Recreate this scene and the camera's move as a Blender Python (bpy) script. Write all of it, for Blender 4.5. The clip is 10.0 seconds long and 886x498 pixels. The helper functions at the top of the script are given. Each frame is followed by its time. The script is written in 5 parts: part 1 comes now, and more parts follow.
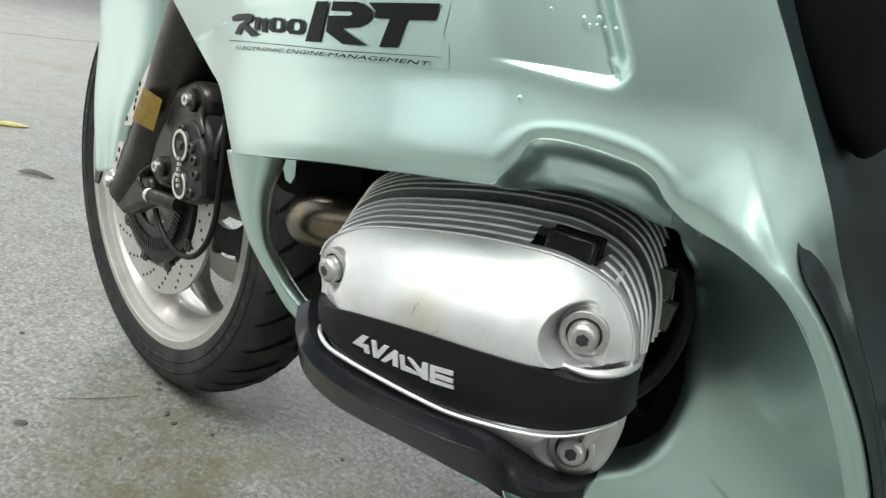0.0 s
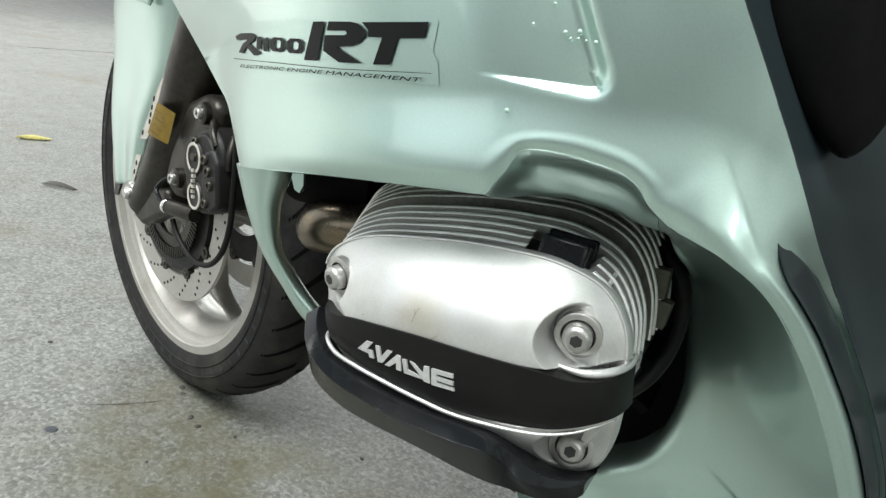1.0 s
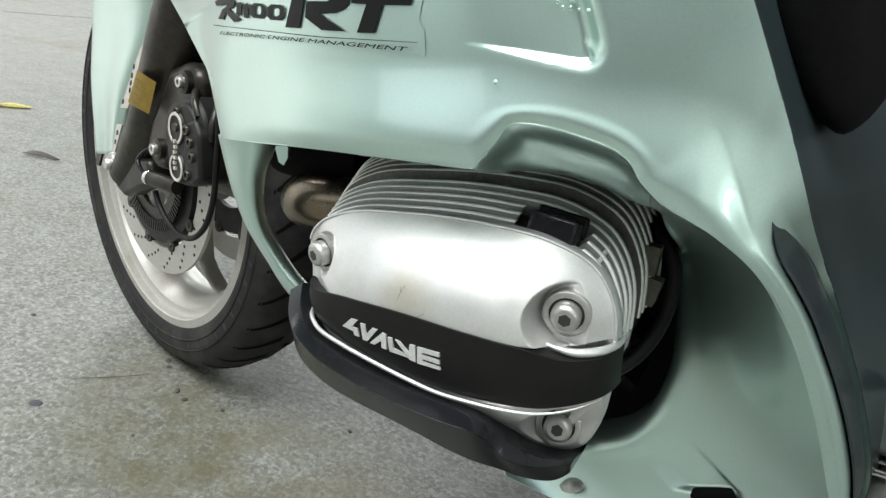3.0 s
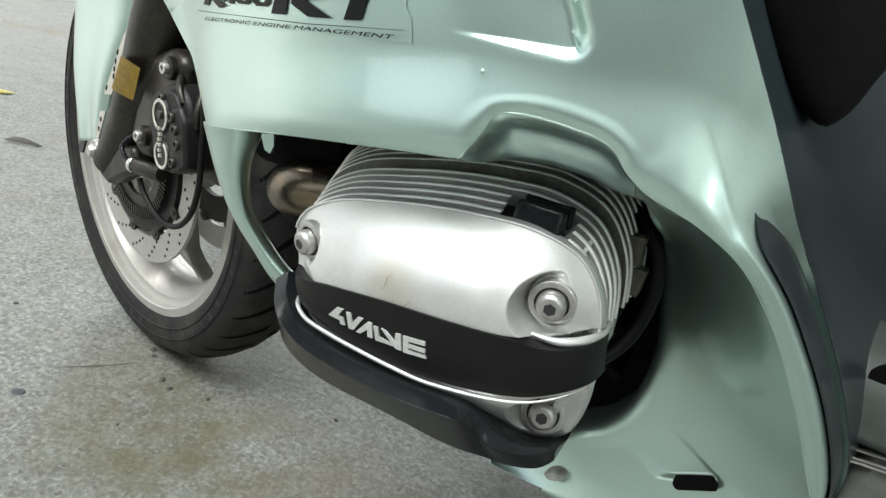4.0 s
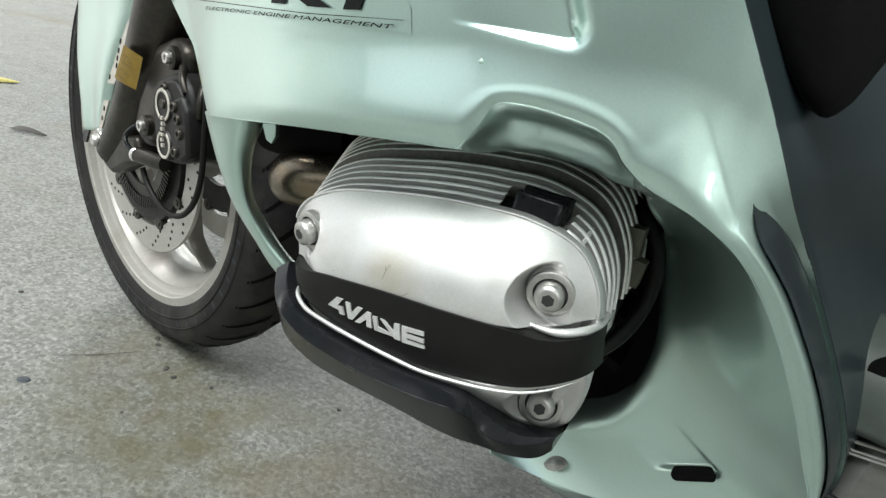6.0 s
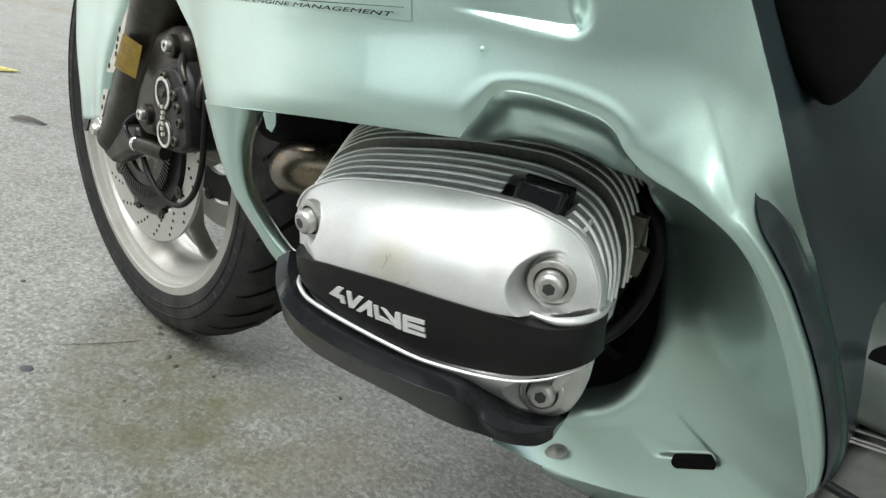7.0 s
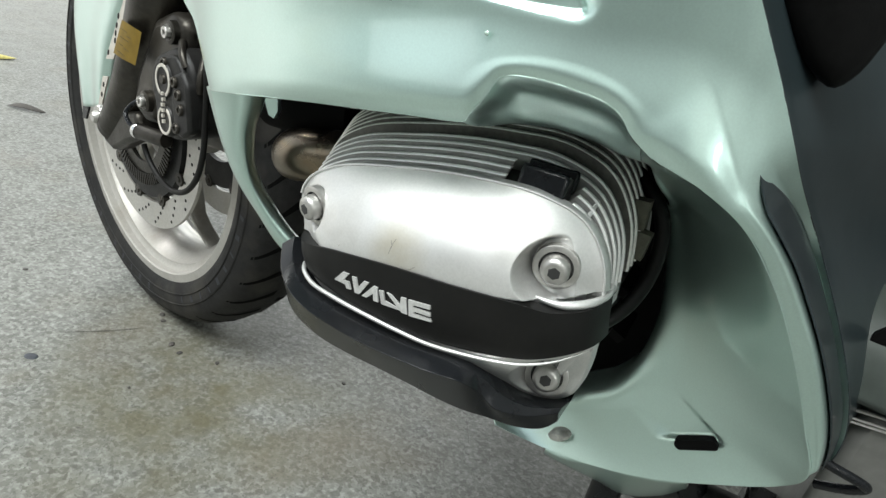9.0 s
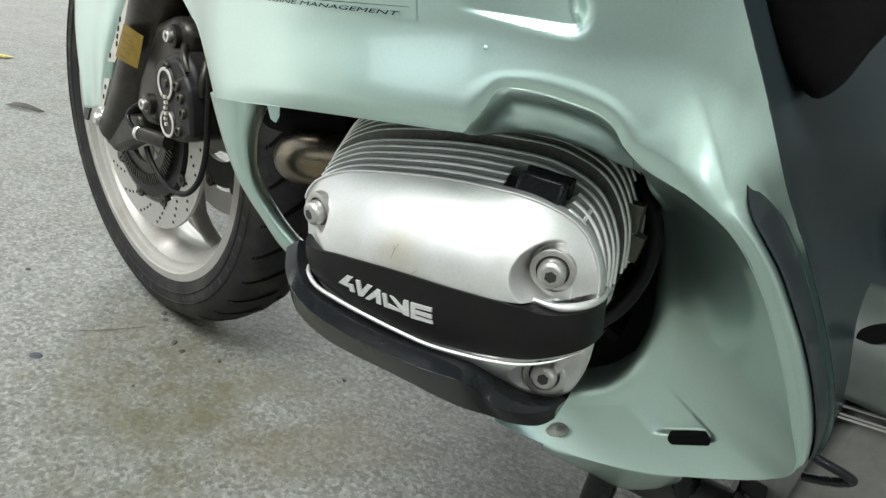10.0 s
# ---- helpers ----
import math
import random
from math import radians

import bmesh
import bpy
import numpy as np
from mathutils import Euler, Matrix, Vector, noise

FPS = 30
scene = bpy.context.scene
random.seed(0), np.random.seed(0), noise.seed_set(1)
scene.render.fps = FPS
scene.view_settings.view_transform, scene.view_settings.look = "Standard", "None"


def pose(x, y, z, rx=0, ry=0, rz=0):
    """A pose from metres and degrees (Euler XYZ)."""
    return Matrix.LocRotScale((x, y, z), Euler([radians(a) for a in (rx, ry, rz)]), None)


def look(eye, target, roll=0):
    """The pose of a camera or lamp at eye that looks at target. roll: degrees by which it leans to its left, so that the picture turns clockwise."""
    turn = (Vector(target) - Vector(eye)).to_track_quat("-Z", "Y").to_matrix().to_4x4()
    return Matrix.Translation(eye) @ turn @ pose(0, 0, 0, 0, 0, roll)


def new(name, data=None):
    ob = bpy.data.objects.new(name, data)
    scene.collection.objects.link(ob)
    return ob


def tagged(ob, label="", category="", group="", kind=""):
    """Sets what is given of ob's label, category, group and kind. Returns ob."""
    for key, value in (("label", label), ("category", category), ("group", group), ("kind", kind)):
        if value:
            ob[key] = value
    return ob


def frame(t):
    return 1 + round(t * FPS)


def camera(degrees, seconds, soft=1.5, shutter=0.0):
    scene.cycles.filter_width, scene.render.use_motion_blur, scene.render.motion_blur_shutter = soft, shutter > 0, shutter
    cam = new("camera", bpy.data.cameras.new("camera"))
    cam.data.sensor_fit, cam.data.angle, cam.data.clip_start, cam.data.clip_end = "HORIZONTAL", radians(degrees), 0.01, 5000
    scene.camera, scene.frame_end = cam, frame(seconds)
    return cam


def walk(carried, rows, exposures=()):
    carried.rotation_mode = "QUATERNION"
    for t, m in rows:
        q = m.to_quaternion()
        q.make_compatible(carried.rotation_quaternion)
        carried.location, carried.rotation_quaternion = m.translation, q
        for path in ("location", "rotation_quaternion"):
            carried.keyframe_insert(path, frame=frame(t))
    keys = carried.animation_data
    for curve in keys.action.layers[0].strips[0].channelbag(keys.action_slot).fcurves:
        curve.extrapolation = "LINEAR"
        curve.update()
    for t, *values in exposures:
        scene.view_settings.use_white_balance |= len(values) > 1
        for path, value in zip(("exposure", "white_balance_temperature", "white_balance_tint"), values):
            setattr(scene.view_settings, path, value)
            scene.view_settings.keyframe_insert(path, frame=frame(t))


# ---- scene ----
cam = camera(68.1, 10.0, soft=1.4)
# seconds, x, y, z, yaw, pitch, roll
ROWS = [
    (0, 0.7462, -0.6514, 0.5224, 27.14, -15.56, 9.76),
    (0.5, 0.7515, -0.6491, 0.5304, 27.90, -14.97, 8.49),
    (1, 0.7610, -0.6555, 0.5337, 28.90, -16.17, 7.60),
    (1.5, 0.7590, -0.6523, 0.5366, 28.95, -16.69, 7.28),
    (2, 0.7577, -0.6488, 0.5365, 28.41, -17.97, 7.43),
    (2.5, 0.7574, -0.6466, 0.5341, 28.06, -18.19, 7.90),
    (4, 0.7585, -0.6465, 0.5336, 26.33, -19.22, 8.87),
    (4.5, 0.7582, -0.6457, 0.5356, 25.85, -19.02, 9.29),
    (5, 0.7600, -0.6456, 0.5358, 26.23, -19.33, 9.04),
    (5.5, 0.7614, -0.6456, 0.5343, 26.54, -19.70, 9.01),
    (7, 0.7615, -0.6449, 0.5340, 26.60, -21.06, 8.95),
    (7.5, 0.7630, -0.6456, 0.5342, 26.44, -21.63, 8.86),
    (8, 0.7613, -0.6453, 0.5368, 26.33, -21.98, 8.59),
    (8.5, 0.7610, -0.6454, 0.5353, 26.31, -22.15, 8.59),
    (9, 0.7596, -0.6478, 0.5337, 26.34, -22.27, 8.67),
    (9.5, 0.7567, -0.6486, 0.5356, 26.37, -22.38, 8.68),
    (10, 0.7616, -0.6578, 0.5434, 26.01, -22.72, 8.51),
]
# bike and camera share this nose-down turn about the front axle, fitted to the view
NOSE = Matrix.Translation((0, 0, 0.3)) @ Matrix.Rotation(radians(-5.0), 4, "Y") @ Matrix.Translation((0, 0, -0.3))
walk(cam, [(t, NOSE @ pose(x, y, z, 90 + pitch, 0, yaw) @ pose(0, 0, 0, 0, 0, roll)) for t, x, y, z, yaw, pitch, roll in ROWS],
     [(0.0, 0.0), (10.0, 0.0)])

# ---- light: a workshop hall assumed round the bike, lit by added unseen lamps ----
world = bpy.data.worlds.new("sky")
scene.world = world
world.use_nodes = True
wn = world.node_tree.nodes
sky = wn.new("ShaderNodeTexSky")
sky.sky_type, sky.sun_disc, sky.sun_elevation, sky.sun_rotation = "NISHITA", False, radians(38), radians(-79)
world.node_tree.links.new(sky.outputs[0], wn["Background"].inputs[0])
wn["Background"].inputs[1].default_value = 0.06


def area_lamp(name, m, sx, sy, watts, colour):
    data = bpy.data.lights.new(name, "AREA")
    data.shape, data.size, data.size_y, data.energy, data.color = "RECTANGLE", sx, sy, watts, colour
    ob = new(name, data)
    ob.matrix_world = m
    return ob


# added lamps, all out of view, where openings are assumed
area_lamp("side_fill_lamp", look((-3.0, -4.98, 1.95), (-3.0, 0.0, 1.6)), 3.0, 2.1, 25, (0.97, 1.0, 0.97))
area_lamp("front_fill_lamp", look((-4.9, 0.0, 1.75), (0.0, 0.0, 1.2)), 9.0, 3.0, 52, (0.97, 1.0, 0.96))
area_lamp("overhead_lamp", pose(-0.2, -2.2, 3.48), 2.5, 2.5, 295, (0.96, 1.0, 0.98))
# added to brighten the floor under the bike
area_lamp("far_side_fill_lamp", look((-2.2, 4.9, 1.75), (-2.2, 0.0, 1.2)), 4.8, 3.0, 240, (0.97, 1.0, 0.96))
# added out of view to put a glint on the rear crest
area_lamp("crest_glint_lamp", look((1.84, -1.05, 1.08), (0.74, -0.35, 0.48)), 0.12, 0.10, 1.5, (0.97, 1.0, 0.98))
# added tube lamps, unseen, to brighten the far floor
TUBES = [(-3.9, 0.4), (-3.9, 2.6)]
for tx, ty in TUBES:
    area_lamp("added_tube_light", pose(tx, ty, 3.02), 0.22, 1.4, 45, (0.97, 1.0, 0.96))
sun = bpy.data.lights.new("soft_sun", "SUN")
sun.energy, sun.angle, sun.color = 4.6, radians(20), (1.0, 0.98, 0.95)
new("soft_sun", sun).matrix_world = look((-6, -1.2, 4.8), (0, 0, 0))

# ---- materials ----


def material(name, colour, rough=0.5, metal=0.0, coat=0.0, noise_scale=0.0, noise_amount=0.0, bump=0.0, bump_scale=200.0,
             rough_var=0.0, grime=None, grime_scale=8.0, grime_amount=0.0, spec=0.5):
    m = bpy.data.materials.new(name)
    m.use_nodes = True
    nt = m.node_tree
    bsdf = nt.nodes["Principled BSDF"]
    bsdf.inputs["Base Color"].default_value = (*colour, 1)
    bsdf.inputs["Roughness"].default_value = rough
    bsdf.inputs["Metallic"].default_value = metal
    bsdf.inputs["Coat Weight"].default_value = coat
    bsdf.inputs["Coat Roughness"].default_value = 0.035
    bsdf.inputs["Specular IOR Level"].default_value = spec
    link = nt.links.new
    coords = nt.nodes.new("ShaderNodeTexCoord").outputs["Object"]

    def tex(scale, detail=4.0):
        n = nt.nodes.new("ShaderNodeTexNoise")
        n.inputs["Scale"].default_value, n.inputs["Detail"].default_value = scale, detail
        link(coords, n.inputs["Vector"])
        return n.outputs["Fac"]

    def ramp(src, lo, hi, a, b):
        r = nt.nodes.new("ShaderNodeMapRange")
        for key, v in (("From Min", lo), ("From Max", hi), ("To Min", a), ("To Max", b)):
            r.inputs[key].default_value = v
        link(src, r.inputs["Value"])
        return r.outputs[0]

    def mix(fac, a, b):
        x = nt.nodes.new("ShaderNodeMix")
        x.data_type = "RGBA"
        link(fac, x.inputs["Factor"])
        for v, s in ((a, x.inputs[6]), (b, x.inputs[7])):
            if isinstance(v, tuple):
                s.default_value = (*v, 1)
            else:
                link(v, s)
        return x.outputs[2]

    out = None
    if noise_amount:
        dark = tuple(c * (1 - noise_amount) for c in colour)
        light = tuple(min(1, c * (1 + noise_amount)) for c in colour)
        out = mix(ramp(tex(noise_scale), 0.3, 0.7, 0, 1), dark, light)
    if grime:
        out = mix(ramp(tex(grime_scale, 6), 0.52, 0.72, 0, grime_amount), out if out else colour, grime)
    if out:
        link(out, bsdf.inputs["Base Color"])
    if rough_var:
        link(ramp(tex(grime_scale * 1.7, 5), 0.3, 0.7, rough - rough_var, rough + rough_var), bsdf.inputs["Roughness"])
    if bump:
        b = nt.nodes.new("ShaderNodeBump")
        b.inputs["Strength"].default_value, b.inputs["Distance"].default_value = bump, 0.001
        link(tex(bump_scale, 3), b.inputs["Height"])
        link(b.outputs[0], bsdf.inputs["Normal"])
    return m


PAINT = material("mint_paint", (0.56, 0.735, 0.68), 0.36, 0.95, 1.0, 900, 0.03, 0.0, rough_var=0.03)
FLANK_SHADE = material("shaded_mint_flank", (0.020, 0.030, 0.033), 0.38, 0.0, 0.2, 300, 0.06, rough_var=0.04)
COVER_SHADE = material("shaded_mint_side_cover", (0.045, 0.055, 0.049), 0.5, 0.0, 0.0, 120, 0.1, 0.05, 500, 0.05)
REFLECTED_DARK = material("dark_reflection_band", (0.042, 0.056, 0.062), 0.42, 0.7, 0.25, 300, 0.06, rough_var=0.04)
SILVER = material("cast_aluminium_paint", (0.72, 0.72, 0.71), 0.48, 0.8, 0.0, 700, 0.04, 0.0, 900, 0.05,
                  (0.33, 0.31, 0.27), 30, 0.25)
ALLOY = material("lit_silver_edge", (0.93, 0.93, 0.92), 0.34, 0.4, 0.0, 400, 0.05, 0.04, 500, 0.05, (0.5, 0.48, 0.44), 40, 0.3)
CAST = material("shaded_silver_flank", (0.34, 0.34, 0.33), 0.5, 0.6, 0.0, 300, 0.1, 0.1, 500, 0.06, (0.2, 0.19, 0.165), 40, 0.4)
STEEL = material("bolt_steel", (0.50, 0.49, 0.47), 0.36, 0.85, 0.0, 300, 0.1, rough_var=0.08)
CHROME = material("chrome", (0.75, 0.75, 0.74), 0.12, 1.0)
PIPE = material("heat_tinted_steel", (0.19, 0.16, 0.12), 0.3, 1.0, 0.0, 30, 0.25, 0.05, 300, 0.08, (0.20, 0.12, 0.05), 12, 0.7)
RUBBER = material("tyre_rubber", (0.016, 0.0158, 0.0155), 0.7, 0.0, 0.0, 120, 0.25, 0.3, 700, 0.08, (0.075, 0.068, 0.056), 14, 0.5, spec=0.3)
SIDE_MARK = material("worn_sidewall_rubber", (0.030, 0.031, 0.036), 0.6, spec=0.3)
RUBBER_DARK = material("groove_shade_black", (0.004, 0.004, 0.004), 0.9, spec=0.1)
BLACK = material("black_plastic", (0.008, 0.009, 0.0105), 0.25, 0.0, 0.0, 250, 0.2, 0.05, 1200, 0.06, (0.018, 0.017, 0.016), 22, 0.3, spec=0.28)
STRIP = material("satin_black_strip", (0.005, 0.005, 0.0046), 0.52, 0.0, 0.0, 300, 0.15, 0.06, 1500, 0.05, (0.014, 0.013, 0.012), 16, 0.3, spec=0.25)
PAD = material("matt_black_rubber", (0.003, 0.003, 0.003), 0.5, 0.0, 0.0, 300, 0.2, 0.1, 900, spec=0.1)
# black that stands in for deep shade and dark openings
VOID = material("shade_black", (0.002, 0.002, 0.002), 0.8, 0.0, 0.0, 60, 0.3, spec=0.1)
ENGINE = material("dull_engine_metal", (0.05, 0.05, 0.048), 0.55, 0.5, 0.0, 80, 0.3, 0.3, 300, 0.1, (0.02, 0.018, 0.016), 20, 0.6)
FORK = material("grey_fork_coating", (0.046, 0.042, 0.036), 0.38, 0.75, 0.0, 160, 0.2, 0.2, 600, 0.08, (0.075, 0.066, 0.05), 18, 0.5)
CALIPER = material("dark_caliper_coating", (0.008, 0.0077, 0.0073), 0.52, 0.2, 0.0, 200, 0.2, 0.3, 700, 0.08, (0.036, 0.033, 0.029), 25, 0.3)
RIM = material("white_silver_rim", (0.42, 0.405, 0.375), 0.42, 0.3, 0.1, 200, 0.06, 0.05, 500, 0.06, (0.24, 0.21, 0.165), 16, 0.6)
DISC = material("brushed_brake_disc", (0.52, 0.505, 0.475), 0.4, 0.55, 0.0, 260, 0.08, 0.1, 900, 0.05, (0.4, 0.37, 0.32), 20, 0.3)
HOLE = material("dark_hole", (0.012, 0.011, 0.010), 0.8)
TAG = material("yellow_sticker", (0.17, 0.105, 0.004), 0.6, 0.0, 0.0, 90, 0.15, 0.05, 300, 0.05, (0.2, 0.13, 0.02), 40, 0.5)
TAG_INK = material("faded_brown_print", (0.055, 0.036, 0.005), 0.6)
INK = material("black_decal_film", (0.005, 0.0055, 0.006), 0.45, spec=0.2)
FILM = material("clear_decal_film", (0.56, 0.735, 0.68), 0.36, 0.95, 1.0, 900, 0.03, 0.0, rough_var=0.03)
LETTER = material("silver_lettering", (0.60, 0.60, 0.59), 0.4, 0.4, 0.0, 400, 0.1)
PALE = material("pale_reflector_plastic", (0.50, 0.47, 0.42), 0.5, 0.0, 0.0, 100, 0.1)
GREYPANEL = material("grey_gearbox_alloy", (0.20, 0.20, 0.19), 0.42, 0.6, 0.0, 120, 0.1, 0.1, 500, 0.08, (0.12, 0.11, 0.10), 12, 0.5)
LEAF = material("yellow_leaf", (0.56, 0.50, 0.17), 0.6, 0.0, 0.0, 120, 0.2)
TAR = material("blue_grey_tar", (0.035, 0.040, 0.050), 0.5, 0.0, 0.0, 300, 0.2)
STONE = material("dark_grit", (0.06, 0.055, 0.05), 0.8, 0.0, 0.0, 200, 0.3)
WALL = material("hall_wall", (0.03, 0.032, 0.033), 0.8, 0.0, 0.0, 3, 0.1, 0.2, 60)
PALE_WALL = material("pale_bounce_wall", (0.27, 0.28, 0.27), 0.7, 0.0, 0.0, 3, 0.06, 0.2, 60)
CEIL = material("hall_ceiling", (0.06, 0.06, 0.06), 0.85, 0.0, 0.0, 2, 0.08)
WATER = material("water_drop", (0.46, 0.60, 0.53), 0.04, 0.0, 1.0)


def concrete():
    m = bpy.data.materials.new("stained_concrete")
    m.use_nodes = True
    nt = m.node_tree
    bsdf = nt.nodes["Principled BSDF"]
    link = nt.links.new
    coords = nt.nodes.new("ShaderNodeTexCoord").outputs["Object"]

    def tex(scale, detail, lo, hi, rough=0.55):
        n = nt.nodes.new("ShaderNodeTexNoise")
        n.inputs["Scale"].default_value, n.inputs["Detail"].default_value, n.inputs["Roughness"].default_value = scale, detail, rough
        link(coords, n.inputs["Vector"])
        r = nt.nodes.new("ShaderNodeMapRange")
        r.inputs["From Min"].default_value, r.inputs["From Max"].default_value = lo, hi
        link(n.outputs["Fac"], r.inputs["Value"])
        return r.outputs[0]

    def mix(fac, a, b):
        x = nt.nodes.new("ShaderNodeMix")
        x.data_type = "RGBA"
        link(fac, x.inputs["Factor"])
        for v, s in ((a, x.inputs[6]), (b, x.inputs[7])):
            if isinstance(v, tuple):
                s.default_value = (*v, 1)
            else:
                link(v, s)
        return x.outputs[2]

    def scaled(fac, k):
        s = nt.nodes.new("ShaderNodeMath")
        s.operation = "MULTIPLY"
        link(fac, s.inputs[0])
        s.inputs[1].default_value = k
        return s.outputs[0]

    vor = nt.nodes.new("ShaderNodeTexVoronoi")
    vor.inputs["Scale"].default_value = 165
    warp = nt.nodes.new("ShaderNodeTexNoise")
    warp.inputs["Scale"].default_value = 60
    link(coords, warp.inputs["Vector"])
    bend = nt.nodes.new("ShaderNodeMix")
    bend.data_type = "VECTOR"
    bend.inputs["Factor"].default_value = 0.02
    link(coords, bend.inputs[4])
    link(warp.outputs["Color"], bend.inputs[5])
    link(bend.outputs[1], vor.inputs["Vector"])
    flake = nt.nodes.new("ShaderNodeSeparateColor")
    link(vor.outputs["Color"], flake.inputs[0])
    base = mix(tex(5, 8, 0.36, 0.64, 0.75), (0.078, 0.077, 0.069), (0.117, 0.119, 0.108))
    base = mix(scaled(flake.outputs[0], 0.62), base, (0.275, 0.288, 0.262))
    base = mix(scaled(tex(150, 3, 0.50, 0.66), 0.55), base, (0.36, 0.372, 0.345))
    base = mix(scaled(tex(85, 4, 0.52, 0.68), 0.5), base, (0.075, 0.074, 0.069))
    base = mix(scaled(tex(22, 5, 0.55, 0.70), 0.4), base, (0.090, 0.086, 0.076))
    # the brown oil stain beside the wheel
    geo = nt.nodes.new("ShaderNodeVectorMath")
    geo.operation = "DISTANCE"
    geo.inputs[1].default_value = (0.22, -0.15, 0.0)
    link(coords, geo.inputs[0])
    near = nt.nodes.new("ShaderNodeMapRange")
    near.inputs["From Min"].default_value, near.inputs["From Max"].default_value = 0.30, 0.05
    link(geo.outputs["Value"], near.inputs["Value"])
    spot = nt.nodes.new("ShaderNodeMath")
    spot.operation = "MULTIPLY"
    link(near.outputs[0], spot.inputs[0])
    link(tex(11, 6, 0.36, 0.62), spot.inputs[1])
    base = mix(scaled(spot.outputs[0], 0.75), base, (0.101, 0.090, 0.047))
    base = mix(scaled(tex(3.5, 6, 0.55, 0.72), 0.5), base, (0.133, 0.109, 0.070))
    base = mix(scaled(tex(320, 2, 0.62, 0.70), 0.7), base, (0.047, 0.045, 0.043))
    link(base, bsdf.inputs["Base Color"])
    r = nt.nodes.new("ShaderNodeMapRange")
    r.inputs["To Min"].default_value, r.inputs["To Max"].default_value = 0.32, 0.62
    link(tex(9, 6, 0.3, 0.7), r.inputs["Value"])
    link(r.outputs[0], bsdf.inputs["Roughness"])
    b = nt.nodes.new("ShaderNodeBump")
    b.inputs["Strength"].default_value, b.inputs["Distance"].default_value = 0.25, 0.0012
    link(tex(90, 6, 0.3, 0.7), b.inputs["Height"])
    link(b.outputs[0], bsdf.inputs["Normal"])
    return m


CONCRETE = concrete()

SOCKET = material("dark_socket", (0.05, 0.05, 0.05), 0.5, 0.5)
SCUFF = material("faint_scuff", (0.36, 0.34, 0.30), 0.5, 0.4, 0.0, 300, 0.3)
BRACKET = material("olive_grey_bracket", (0.15, 0.145, 0.11), 0.6, 0.0, 0.0, 200, 0.2, 0.2, 500)
STUB = material("dirty_beige_rubber", (0.58, 0.58, 0.54), 0.7, 0.0, 0.0, 200, 0.25, 0.3, 500, 0.08, (0.12, 0.11, 0.09), 60, 0.7)
DARK_ALLOY = material("lit_head_fin_edge", (0.88, 0.87, 0.84), 0.38, 0.5, 0.0, 300, 0.1, 0.08, 500, 0.06, (0.30, 0.28, 0.25), 40, 0.3)
DARK_FLANK = material("shaded_head_fin_flank", (0.17, 0.163, 0.15), 0.5, 0.6, 0.0, 300, 0.15, 0.1, 500, 0.06, (0.07, 0.065, 0.055), 40, 0.4)



def add_stain(m, centre, radius, colour, strength):
    """A dry stain with a ragged edge on top of a material's colour."""
    nt = m.node_tree
    bsdf = nt.nodes["Principled BSDF"]
    coords = nt.nodes.new("ShaderNodeTexCoord").outputs["Object"]
    noise_ = nt.nodes.new("ShaderNodeTexNoise")
    noise_.inputs["Scale"].default_value, noise_.inputs["Detail"].default_value = 60, 5
    nt.links.new(coords, noise_.inputs["Vector"])
    far = nt.nodes.new("ShaderNodeVectorMath")
    far.operation = "DISTANCE"
    far.inputs[1].default_value = centre
    nt.links.new(coords, far.inputs[0])
    near = nt.nodes.new("ShaderNodeMapRange")
    near.inputs["From Min"].default_value, near.inputs["From Max"].default_value, near.inputs["To Max"].default_value = radius, radius * 0.3, strength
    nt.links.new(far.outputs["Value"], near.inputs["Value"])
    both = nt.nodes.new("ShaderNodeMath")
    both.operation = "MULTIPLY"
    nt.links.new(near.outputs[0], both.inputs[0])
    nt.links.new(noise_.outputs["Fac"], both.inputs[1])
    mix = nt.nodes.new("ShaderNodeMix")
    mix.data_type = "RGBA"
    nt.links.new(both.outputs[0], mix.inputs["Factor"])
    nt.links.new(bsdf.inputs["Base Color"].links[0].from_socket, mix.inputs[6])
    mix.inputs[7].default_value = (*colour, 1)
    nt.links.new(mix.outputs[2], bsdf.inputs["Base Color"])


add_stain(SILVER, (0.592, -0.368, 0.395), 0.022, (0.50, 0.44, 0.30), 0.9)

# ---- mesh helpers ----


def finish(bm, smooth=True):
    bmesh.ops.recalc_face_normals(bm, faces=bm.faces)
    for f in bm.faces:
        f.smooth = smooth
    return bm


def part(name, bm, material, parent=None, label="", sharp=40):
    """Link a bmesh as one mesh object under a thing or a part."""
    me = bpy.data.meshes.new(name)
    bm.to_mesh(me)
    bm.free()
    me.materials.append(material)
    if sharp:
        me.set_sharp_from_angle(angle=radians(sharp))
    ob = new(name, me)
    if parent:
        ob.parent = parent
    if label:
        ob["label"] = label
    return ob


def solid(ob, thick, offset=-1.0):
    mod = ob.modifiers.new("thickness", "SOLIDIFY")
    mod.thickness, mod.offset = thick, offset
    return ob


def bevelled(ob, width, segments=2, angle=35):
    mod = ob.modifiers.new("edge", "BEVEL")
    mod.width, mod.segments, mod.limit_method, mod.angle_limit = width, segments, "ANGLE", radians(angle)
    return ob


def knots_of(p):
    d = np.linalg.norm(np.diff(p, axis=0), axis=-1)
    if d.ndim > 1:
        d = d.mean(axis=tuple(range(1, d.ndim)))
    return np.r_[0, np.cumsum(np.maximum(d, 1e-6) ** 0.75)]


